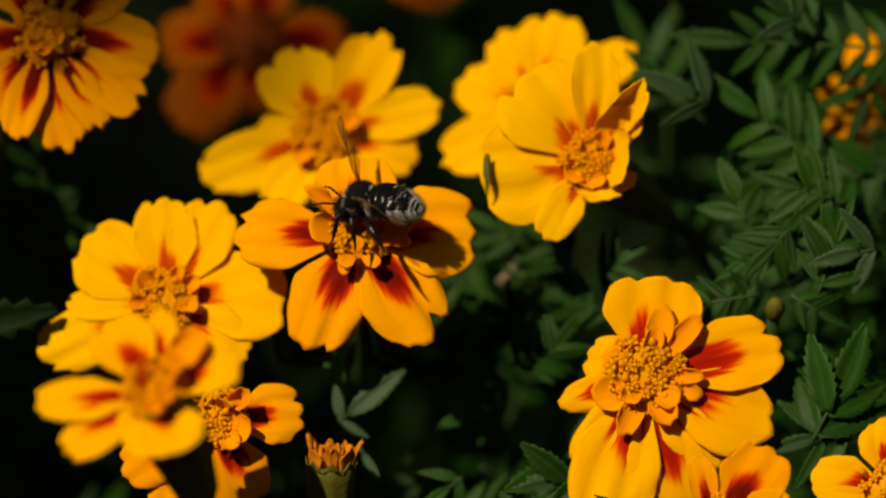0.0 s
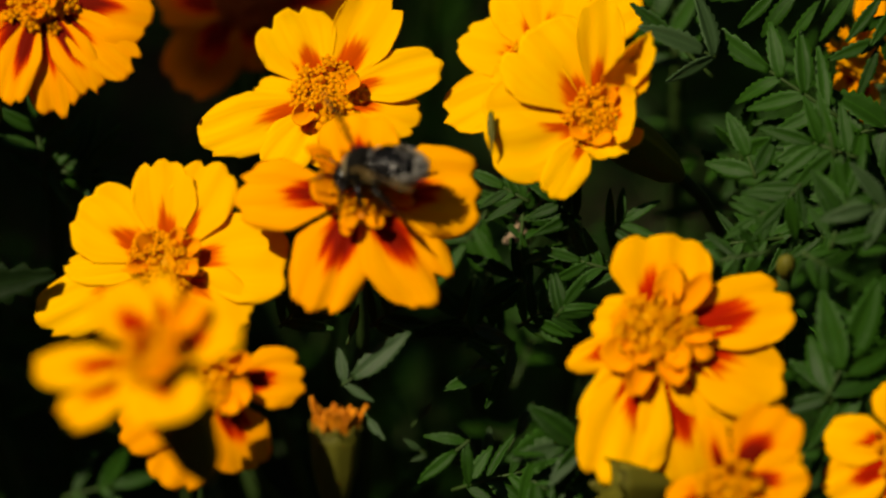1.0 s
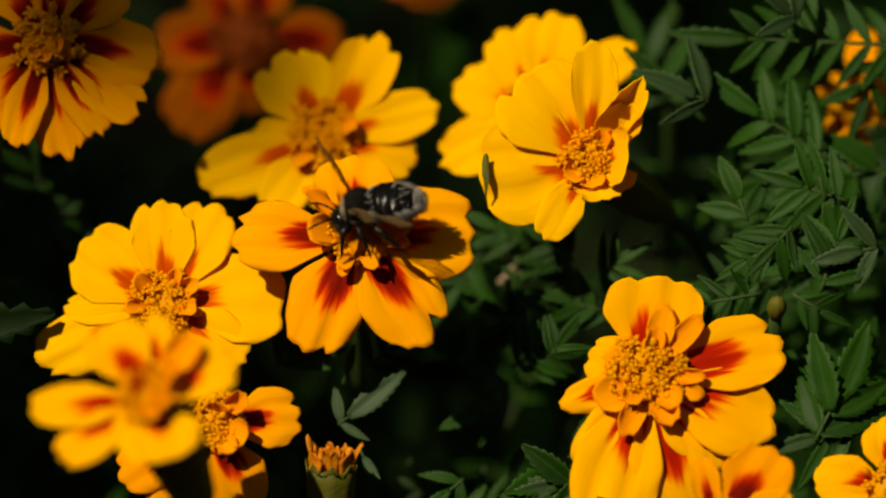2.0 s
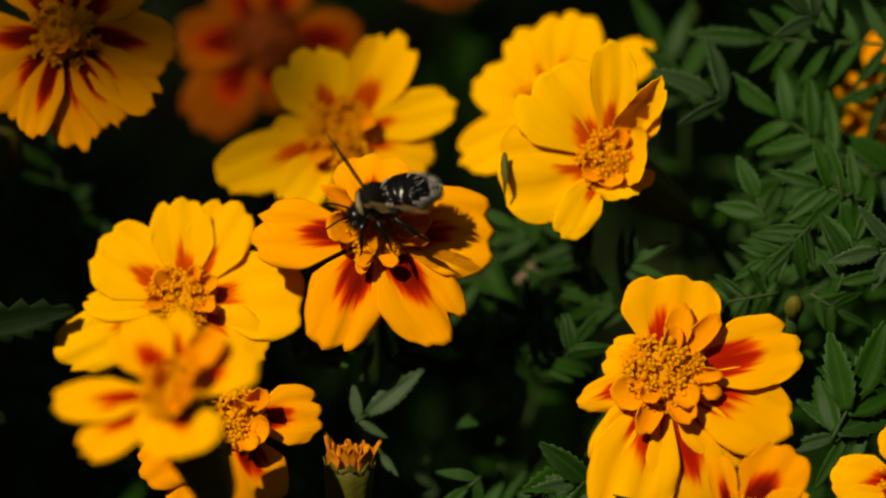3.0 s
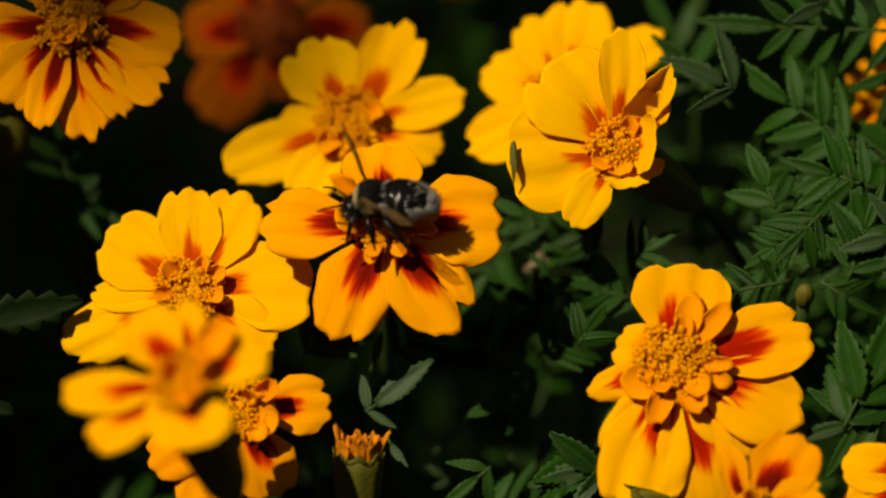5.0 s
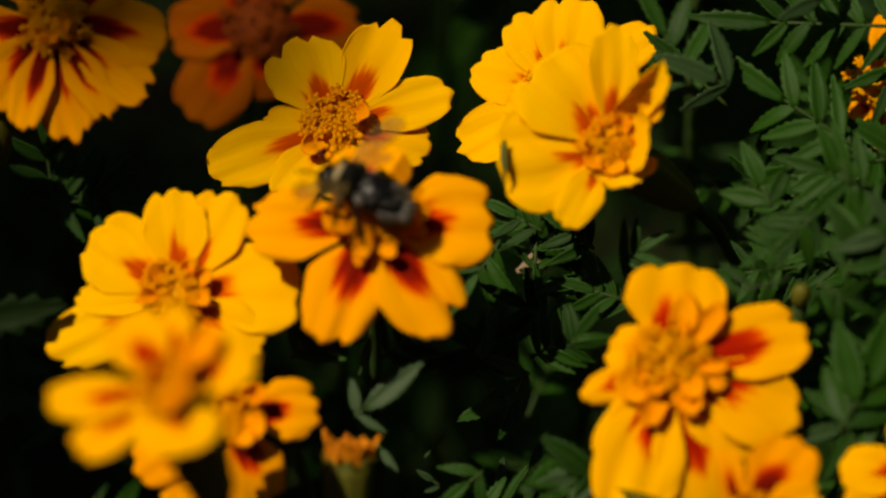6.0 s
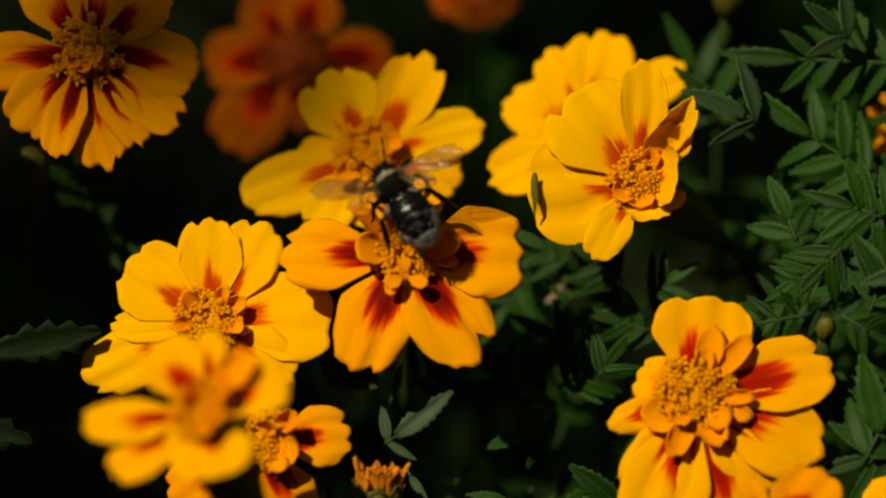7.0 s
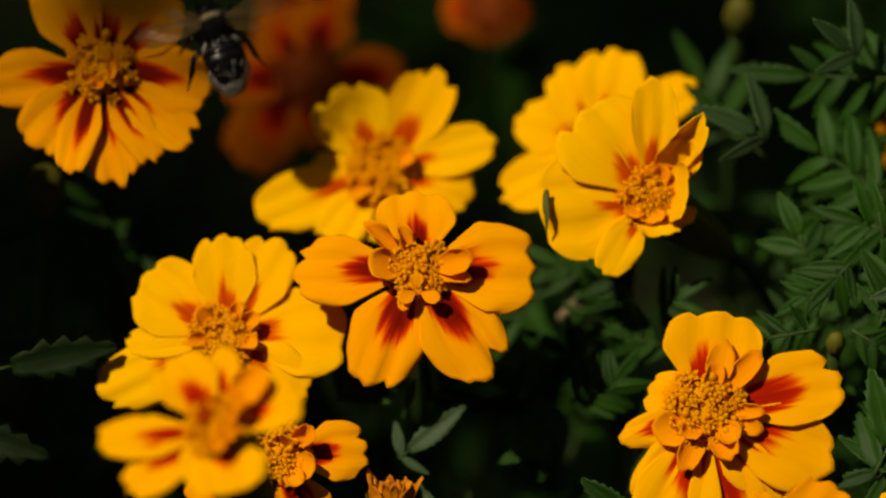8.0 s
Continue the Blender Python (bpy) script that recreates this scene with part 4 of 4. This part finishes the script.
def shade_tree(foot, tip, seed):
    """A small unseen tree added outside the hedge; a bough of it hangs between the sun and the back of the bed."""
    rng = random.Random(seed)
    tree = tagged(base("tree", pose(*foot)), "unseen small broad-leaved tree added so that its leafy bough shades the flowers", "tree")
    tip = Vector(tip) - Vector(foot)
    rise = Vector((0, 0, tip.z * 0.72))
    trunk = [Vector((25 * math.sin(k), 25 * math.cos(k * 1.4), -30 + rise.z / MM * k / 8)) for k in range(9)]
    child("trunk", mesh("trunk", tube(trunk, [75 - 5.5 * k for k in range(9)], 12), BARK), tree)
    root, end = trunk[-1], tip / MM
    limb = [root.lerp(end, k / 8) + Vector((0, 0, 160 * math.sin(math.pi * k / 8))) for k in range(9)]
    child("limb", mesh("limb", tube(limb, [32 - 3.2 * k for k in range(9)], 9), BARK), tree)
    # the bough's leaves: thin at its lower edge, closing towards the middle
    along, inward = Vector((0.846, 0.533, 0)), Vector((-0.53, 0.85, 0))
    for k in range(290):
        p = tip + along * rng.uniform(-0.16, 0.30) + inward * (0.005 + 0.285 * rng.random() ** 0.88) + SUN_FROM * rng.uniform(-0.25, 0.25)
        q = Euler((rng.gauss(0, 0.6), rng.gauss(0, 0.6), rng.uniform(0, 6.28))).to_matrix().to_4x4()
        child("leaf_blade", rng.choice(BROAD_LEAFLETS), tree, Matrix.Translation(p) @ q @ Matrix.Scale(rng.uniform(4.0, 6.5), 4))
    # a second, larger spread of leaves, put there to darken the bed behind
    for k in range(240):
        p = tip + along * rng.uniform(0.12, 0.62) + inward * rng.uniform(0.03, 0.46) + SUN_FROM * rng.uniform(-0.25, 0.25)
        q = Euler((rng.gauss(0, 0.6), rng.gauss(0, 0.6), rng.uniform(0, 6.28))).to_matrix().to_4x4()
        child("leaf_blade", rng.choice(BROAD_LEAFLETS), tree, Matrix.Translation(p) @ q @ Matrix.Scale(rng.uniform(7.0, 11.0), 4))
    for k in range(12):
        a = limb[4 + k % 5]
        b = a.lerp(end + Vector((rng.uniform(-220, 170), rng.uniform(0, 300), rng.uniform(-150, 200))), 0.9)
        child("twig", mesh("twig", tube([a, a.lerp(b, 0.5) + Vector((0, 0, 30)), b], [7, 4, 2], 5), BARK), tree)
    return tree


TREE = shade_tree((-2.95, 0.9, 0), (-1.4597, -0.9484, 3.212), 6)
TALL = [shade_plant(-0.180, 0.05, 400, 2, 250, 60), shade_plant(-0.170, 0.01, 380, 3, 110, 60), shade_plant(-0.165, 0.09, 380, 4, 90, 60), shade_plant(-0.175, -0.055, 300, 5, 110, 40), shade_plant(-0.165, 0.17, 360, 6, 60, 60)]


def soil():
    n = 60
    verts, faces = [], []
    for j in range(n + 1):
        for i in range(n + 1):
            a, b = 2 * i / n - 1, 2 * j / n - 1
            x, y = 0.35 * a + 1500 * a ** 9, 0.35 * b + 1500 * b ** 9
            verts.append((x / MM, y / MM, 6 * noise.noise((x * 25, y * 25, 0)) * math.exp(-(x * x + y * y))))
    for j in range(n):
        for i in range(n):
            k = j * (n + 1) + i
            faces.append((k, k + 1, k + n + 2, k + n + 1))
    ob = new("ground", mesh("ground", (verts, faces, None), SOIL))
    tagged(ob, "dark crumbly flower bed soil under the plants", "ground", kind="structure")


soil()


# ---- bumblebee ----
def hairs(point, number, length, width, rng, sweep=(0, 0, 0)):
    """A coat of short tapered hairs; point(rng) gives a root and its outward direction."""
    verts, faces, uvs = [], [], []
    for _ in range(number):
        p, n = point(rng)
        n = (Vector(n) + Vector(sweep) + Vector([rng.uniform(-0.35, 0.35) for _ in range(3)])).normalized()
        a = n.orthogonal().normalized() * width
        b = n.cross(a)
        k, tip = len(verts), Vector(p) + n * length * rng.uniform(0.6, 1.15)
        for w in (0, 2.1, 4.2):
            verts.append(Vector(p) - n * 0.3 + a * math.cos(w) + b * math.sin(w))
        verts.append(tip)
        uvs += [(0, 0), (0.5, 0), (1, 0), (0.5, 1)]
        faces += [(k, k + 1, k + 3), (k + 1, k + 2, k + 3), (k + 2, k, k + 3)]
    return verts, faces, uvs


def ball(centre, radii, keep=lambda d: True):
    """A picker of points on an ellipsoid where keep(direction) holds."""
    def pick(rng):
        while True:
            d = Vector([rng.gauss(0, 1) for _ in range(3)]).normalized()
            if keep(d):
                return Vector([c + r * e for c, r, e in zip(centre, radii, d)]), Vector([e / r for e, r in zip(d, radii)]).normalized()
    return pick


def egg(centre, radii, sides=24, rings=14):
    prof = [(max(0.02, math.sin(math.pi * k / rings)), -math.cos(math.pi * k / rings)) for k in range(rings + 1)]
    v, f, u = turned(prof, sides)
    return [(centre[0] + p[2] * radii[0], centre[1] + p[0] * radii[1], centre[2] + p[1] * radii[2]) for p in v], f, u


def wing_mesh(length, width):
    def point(u, v):
        w = width / 2 * (0.10 + 0.90 * math.sin(math.pi * (0.10 + 0.62 * v)) ** 1.3) * (1 if v < 0.97 else 0.55)
        return (length * v * (1 - 0.05 * u * u * v), u * w - 0.10 * width * v, 0.25 * math.sin(9 * v + 3 * u))
    return mesh("wing", sheet(point, 8, 16, 0.03), WING), point


def bumblebee():
    """A black bumblebee with a pale collar and a white tail; x forward, z up, about 20 mm long."""
    rng = random.Random(4)
    bee = tagged(base("bumblebee", pose(0, 0, 0.26)), "furry black bumblebee with pale collar, white tail and clear brownish wings", "bumblebee")
    thorax = child("thorax", mesh("thorax", egg((0, 0, 0), (2.6, 2.85, 2.5)), FUR_BLACK), bee, None, "dull black furry thorax")
    body = ball((0, 0, 0), (2.55, 2.8, 2.45), lambda d: d.x < 0.72)
    child("fur", mesh("fur", hairs(body, 5200, 1.0, 0.055, rng, (-0.15, 0, 0)), FUR_BLACK), thorax, None, "short black thorax fur")
    collar = ball((0, 0, 0), (2.6, 2.85, 2.5), lambda d: (d.x > 0.68 and d.z > -0.1) or (abs(d.y) > 0.84 and -0.5 < d.z < -0.05 and d.x > -0.1))
    child("collar_fur", mesh("collar_fur", hairs(collar, 900, 0.9, 0.05, rng), FUR_PALE), thorax, None, "pale straw-coloured collar fur")
    head = child("head", mesh("head", egg((4.0, 0, -2.6), (1.9, 2.3, 2.3)), CHITIN), bee, None, "black glossy head")
    face = ball((4.0, 0, -2.6), (1.85, 2.2, 2.25), lambda d: d.z > -0.5)
    child("face_fur", mesh("face_fur", hairs(face, 600, 0.9, 0.05, rng, (0.4, 0, 0)), FUR_BLACK), head)
    for side in (-1, 1):
        child("eye", mesh("eye", egg((4.4, side * 2.0, -2.6), (0.7, 0.55, 1.25), 14, 10), EYE), head, None, "glossy black eye")
        feel = [(4.4, side * 0.6, -1.8), (5.2, side * 1.2, -0.7), (6.5, side * 1.9, -0.1), (7.9, side * 2.6, 0.1), (9.3, side * 3.0, -0.2)]
        child("antenna", mesh("antenna", tube(feel, [0.20, 0.19, 0.21, 0.20, 0.14], 6), CHITIN), head)
    child("tongue", mesh("tongue", tube([(4.3, 0, -3.8), (4.4, 0, -5.0), (4.0, 0, -6.0)], [0.25, 0.2, 0.08], 6), CHITIN), head)
    # the abdomen: overlapping rings
    prof, rings = [], 6
    for k in range(rings):
        for s in (0.0, 0.5, 0.95, 1.0):
            v = (k + s) / rings
            r = 3.8 * max(0.03, math.sin(math.pi * (0.13 + 0.87 * v)) ** 0.62) * (1 - 0.04 * v - 0.20 * v * v) * (1 + (0.025 if 0 < s < 1 else -0.015))
            prof.append((r, 9.2 * v))
    v, f, u = turned(prof, 26)
    place = lambda p: (-1.6 - p[2] * 1.10, p[1], p[0] * 0.88 - 0.2 - 0.018 * p[2] ** 2)
    abdomen = child("abdomen", mesh("abdomen", ([place(p) for p in v], f, u), CHITIN), bee, None, "glossy black ringed abdomen")

    def back(lo, hi, bare=0.0, rim=0.42):
        def pick(r):
            s, w = r.uniform(lo, hi), r.uniform(0, 2 * math.pi)
            while math.cos(w) > rim and r.random() < bare:
                w = r.uniform(0, 2 * math.pi)
            k = min(len(prof) - 1, int(s * len(prof)))
            q = prof[k]
            p = place((q[0] * math.cos(w), q[0] * math.sin(w), 9.2 * s))
            return Vector(p), Vector((-0.5 - s * 0.5, math.sin(w), math.cos(w))).normalized()
        return pick
    child("fur", mesh("fur", hairs(back(0.10, 0.60, 0.7), 500, 0.7, 0.04, rng, (-0.5, 0, 0)), FUR_BLACK), abdomen, None, "sparse black abdomen hair")
    child("band_fur", mesh("band_fur", hairs(back(0.02, 0.15, 0.93, 0.45), 380, 1.1, 0.05, rng, (-0.5, 0, 0)), FUR_WHITE), abdomen, None, "greyish white band of hair")
    tail = joined(hairs(back(0.52, 0.93, 0.97, 0.28), 2600, 1.4, 0.045, rng, (-0.6, 0, 0)), hairs(back(0.84, 0.97), 420, 0.9, 0.045, rng, (-0.6, 0, 0)))
    child("tail_fur", mesh("tail_fur", tail, FUR_WHITE), abdomen, None, "greyish white tail fur")
    # legs: thigh, shin and foot in one bent limb each
    for side in (-1, 1):
        for k, (x0, reach, back_to) in enumerate(((2.2, 4.2, 2.6), (0.3, 5.4, -0.6), (-1.6, 6.0, -4.6))):
            pts = [(x0, side * 1.6, -1.9), (x0 + back_to * 0.35, side * (1.6 + reach * 0.55), -1.3), (x0 + back_to * 0.8, side * (1.6 + reach * 0.72), -4.2),
                   (x0 + back_to * 1.0, side * (1.6 + reach * 0.82), -5.6), (x0 + back_to * 1.25, side * (1.6 + reach * 0.95), -6.3)]
            child("leg", mesh("leg", tube(pts, [0.44, 0.52, 0.40 + 0.15 * (k == 2), 0.22, 0.12], 7), CHITIN), bee, None, "thin black jointed leg")
    wings = {}
    for side in (-1, 1):
        me, point = wing_mesh(12.0, 4.0)
        wing = child("wing", me, bee, pose(1.0 * MM, side * 2.2 * MM, 2.2 * MM, 0, 0, side * 100), "clear brownish veined wing")
        lines = [[point(u0 + (u1 - u0) * s, s * top) for s in (0.02, 0.3, 0.55, 0.8, 1.0)] for u0, u1, top in ((0.9, 0.97, 0.96), (0.6, 0.62, 0.9), (0.2, 0.3, 0.85), (-0.2, -0.15, 0.8), (-0.5, -0.75, 0.7))]
        lines += [[point(-0.5, 0.42), point(0.1, 0.46), point(0.7, 0.50)], [point(-0.3, 0.66), point(0.2, 0.70), point(0.8, 0.74)]]
        for q in lines:
            child("vein", mesh("vein", tube(q, [0.05] * len(q), 5), VEIN), wing)
        hind, _ = wing_mesh(7.0, 2.4)
        child("hind_wing", hind, wing, pose(-0.4 * MM, -0.8 * MM, -0.3 * MM, 0, 0, -24))
        wings[side] = wing
    bee.scale = (1.12, 1.12, 1.12)
    return bee, wings[-1], wings[1]


BEE, WING_RIGHT, WING_LEFT = bumblebee()


def motions():
    # the bee feeds on the centre flower, turns about on it and flies off
    walk(BEE, [
        (0, pose(0.0005, -0.0015, 0.2653, 0.8, 16.5, 153.6)),
        (0.5, pose(-0.0003, -0.0021, 0.2646, -0.7, 17.4, 163.5)),
        (1, pose(-0.0000, -0.0024, 0.2643, -10.1, 17.1, 163.4)),
        (1.5, pose(0.0005, -0.0025, 0.2642, -10.8, 17.9, 166.3)),
        (3, pose(-0.0004, -0.0019, 0.2649, -5.4, 19.7, -176.4)),
        (3.5, pose(-0.0008, -0.0020, 0.2647, -1.0, 9.5, 165.0)),
        (4, pose(-0.0028, -0.0019, 0.2649, -1.8, 3.9, 170.4)),
        (4.5, pose(-0.0024, -0.0028, 0.2638, -6.0, 11.8, 167.0)),
        (5.6, pose(-0.0031, -0.0026, 0.2641, -6.4, 3.8, 170.4)),
        (6, pose(-0.0041, -0.0006, 0.2664, -14.4, -12.9, 155.1)),
        (6.2, pose(-0.0047, 0.0002, 0.2673, -21.5, -28.1, 135.6)),
        (6.5, pose(-0.0022, 0.0020, 0.2695, -24.1, -36.2, 117.7)),
        (7, pose(-0.0022, 0.0022, 0.2697, -28.7, -21.5, 123.8)),
        (7.4, pose(-0.0043, 0.0036, 0.2729, -16.4, -34.0, 123.7)),
        (7.5, pose(-0.0101, 0.0016, 0.2705, 15.2, -12.2, 156.1)),
        (7.6, pose(-0.0115, 0.0015, 0.2705, 3.6, -6.7, 161.4)),
        (7.7, pose(-0.0105, 0.0051, 0.2763, -7.7, -20.8, 146.5)),
        (7.8, pose(-0.0247, 0.0099, 0.2758, -13.9, -33.2, 125.9)),
        (7.9, pose(-0.0401, 0.0265, 0.2800, -14.1, -29.9, 121.8)),
        (8, pose(-0.0397, 0.0365, 0.2857, -9.1, -34.0, 113.8)),
    ])
    hinge = lambda side, spread_out, lift, twist=0: pose(1.0 * MM, side * 2.2 * MM, 2.2 * MM, 0, 0, side * spread_out) @ pose(0, 0, 0, twist, -lift, 0)
    rest_r = pose(1.0 * MM, -2.2 * MM, 2.2 * MM, 65.4, -74.0, -49.2)
    rest_l = pose(-0.6 * MM, 2.0 * MM, 1.8 * MM, -44.2, 18.4, 165.6)
    open_r, open_l = pose(1.0 * MM, -2.2 * MM, 2.2 * MM, 7.6, -6.1, -105.6), pose(1.0 * MM, 2.2 * MM, 2.2 * MM, -179.9, -25.0, 63.4)
    right, left = [(0, rest_r), (1.1, rest_r)], [(0, rest_l), (5.6, hinge(1, 150, -6, -40))]
    for k in range(10):
        right.append((1.17 + k * 0.0667, hinge(-1, 80 + 9 * (-1) ** k, 48 + 22 * (-1) ** k, 40)))
    right += [(1.9, rest_r), (5.5, rest_r), (5.9, open_r), (7.4, open_r)]
    left += [(5.95, open_l), (7.4, open_l)]
    for k in range(18):
        t = 7.4333 + k / 30
        lift = 20 + 34 * (-1) ** k
        right.append((t, hinge(-1, 84, lift, 10)))
        left.append((t, hinge(1, 84, lift, -10)))
    # the unseen tree and tall plants sway in the breeze, shifting their shade
    for plant, rows in [(TREE, [(t, -15.2 * d, -9.5 * d) for t, d in ((0, 0.018), (0.5, 0.016), (1.0, 0.034), (1.5, 0.012), (3.0, 0.011), (3.6, 0.007), (4.0, 0.019), (4.5, 0.015), (5.5, 0.02), (6.0, 0.013), (6.5, 0.011), (7.2, 0.016), (7.5, 0.021), (8, 0.023))])] + \
            [(p, ((0, 0, 0), (2.5, 0.4, 0.5), (5, -0.3, -0.4), (8, 0.2, 0.3))) for p in TALL]:
        m = plant.matrix_basis.copy()
        walk(plant, [(t, m @ pose(0, 0, 0, a, b, 0)) for t, a, b in rows])
    # the breeze rocks four of the flowers about the feet of their stalks: seconds, millimetres aside and upward
    rocking = {
        BACK: [(0, 0.2, 0.3), (0.5, 0.2, -0.2), (1, 0.1, -0.3), (1.5, 0.3, -0.2), (3, -0.1, 0.1), (3.5, 0.0, 0.0), (4, 0.0, 0.3), (4.5, 0.0, 0.2), (6, -0.4, -0.3), (6.5, -0.6, -0.2), (7, -0.5, -0.1), (7.5, -0.9, -0.2), (8, -0.6, 0.2)],
        MANY: [(0, 1.1, -0.6), (0.5, 3.0, -0.9), (1, 0.7, -1.2), (1.5, 2.1, -1.8), (3, 1.0, -0.3), (3.5, 0.6, -0.4), (4, 1.1, -0.4), (4.5, 1.0, -0.3), (6, 1.2, -0.4), (6.5, 0.2, -0.3), (7, 0.2, -0.2), (7.5, -0.2, -0.1), (8, 0.0, 0.0)],
        STOUT: [(0, 0.4, 0.0), (0.5, -0.6, -0.2), (1, 0.4, -0.3), (1.5, -0.4, -0.3), (3, 0.5, 0.0), (3.5, 0.0, 0.0), (4, 0.0, 0.0), (4.5, 0.6, 0.0), (6, 0.8, -0.3), (6.5, 0.1, -0.1), (7, 1.0, 0.1), (7.5, 0.4, -0.2), (8, 0.9, -0.1)],
        SMALL: [(0, 0.0, 0.0), (0.5, -0.1, 0.0), (1, -0.4, 0.1), (1.5, -0.6, 0.0), (3, 0.1, -0.1), (3.5, 0.0, 0.0), (4, 0.1, -0.1), (4.5, 0.2, 0.0), (6, 0.0, 0.0), (6.5, 0.1, 0.0), (7, 0.2, 0.0), (7.5, 0.2, -0.1), (8, 0.8, 0.0)],
    }
    for flower, drift in rocking.items():
        m = flower.matrix_basis.copy()
        foot = Matrix.Translation((m.translation.x, m.translation.y, 0))
        high = m.translation.z / MM
        rows = []
        for t, aside, upward in drift:
            bend = pose(0, 0, 0, -math.degrees(upward / 0.643 / high), math.degrees(aside / high), 0)
            rows.append((t, foot @ bend @ foot.inverted() @ m))
        walk(flower, rows)
    walk(WING_RIGHT, right)
    walk(WING_LEFT, left)


motions()
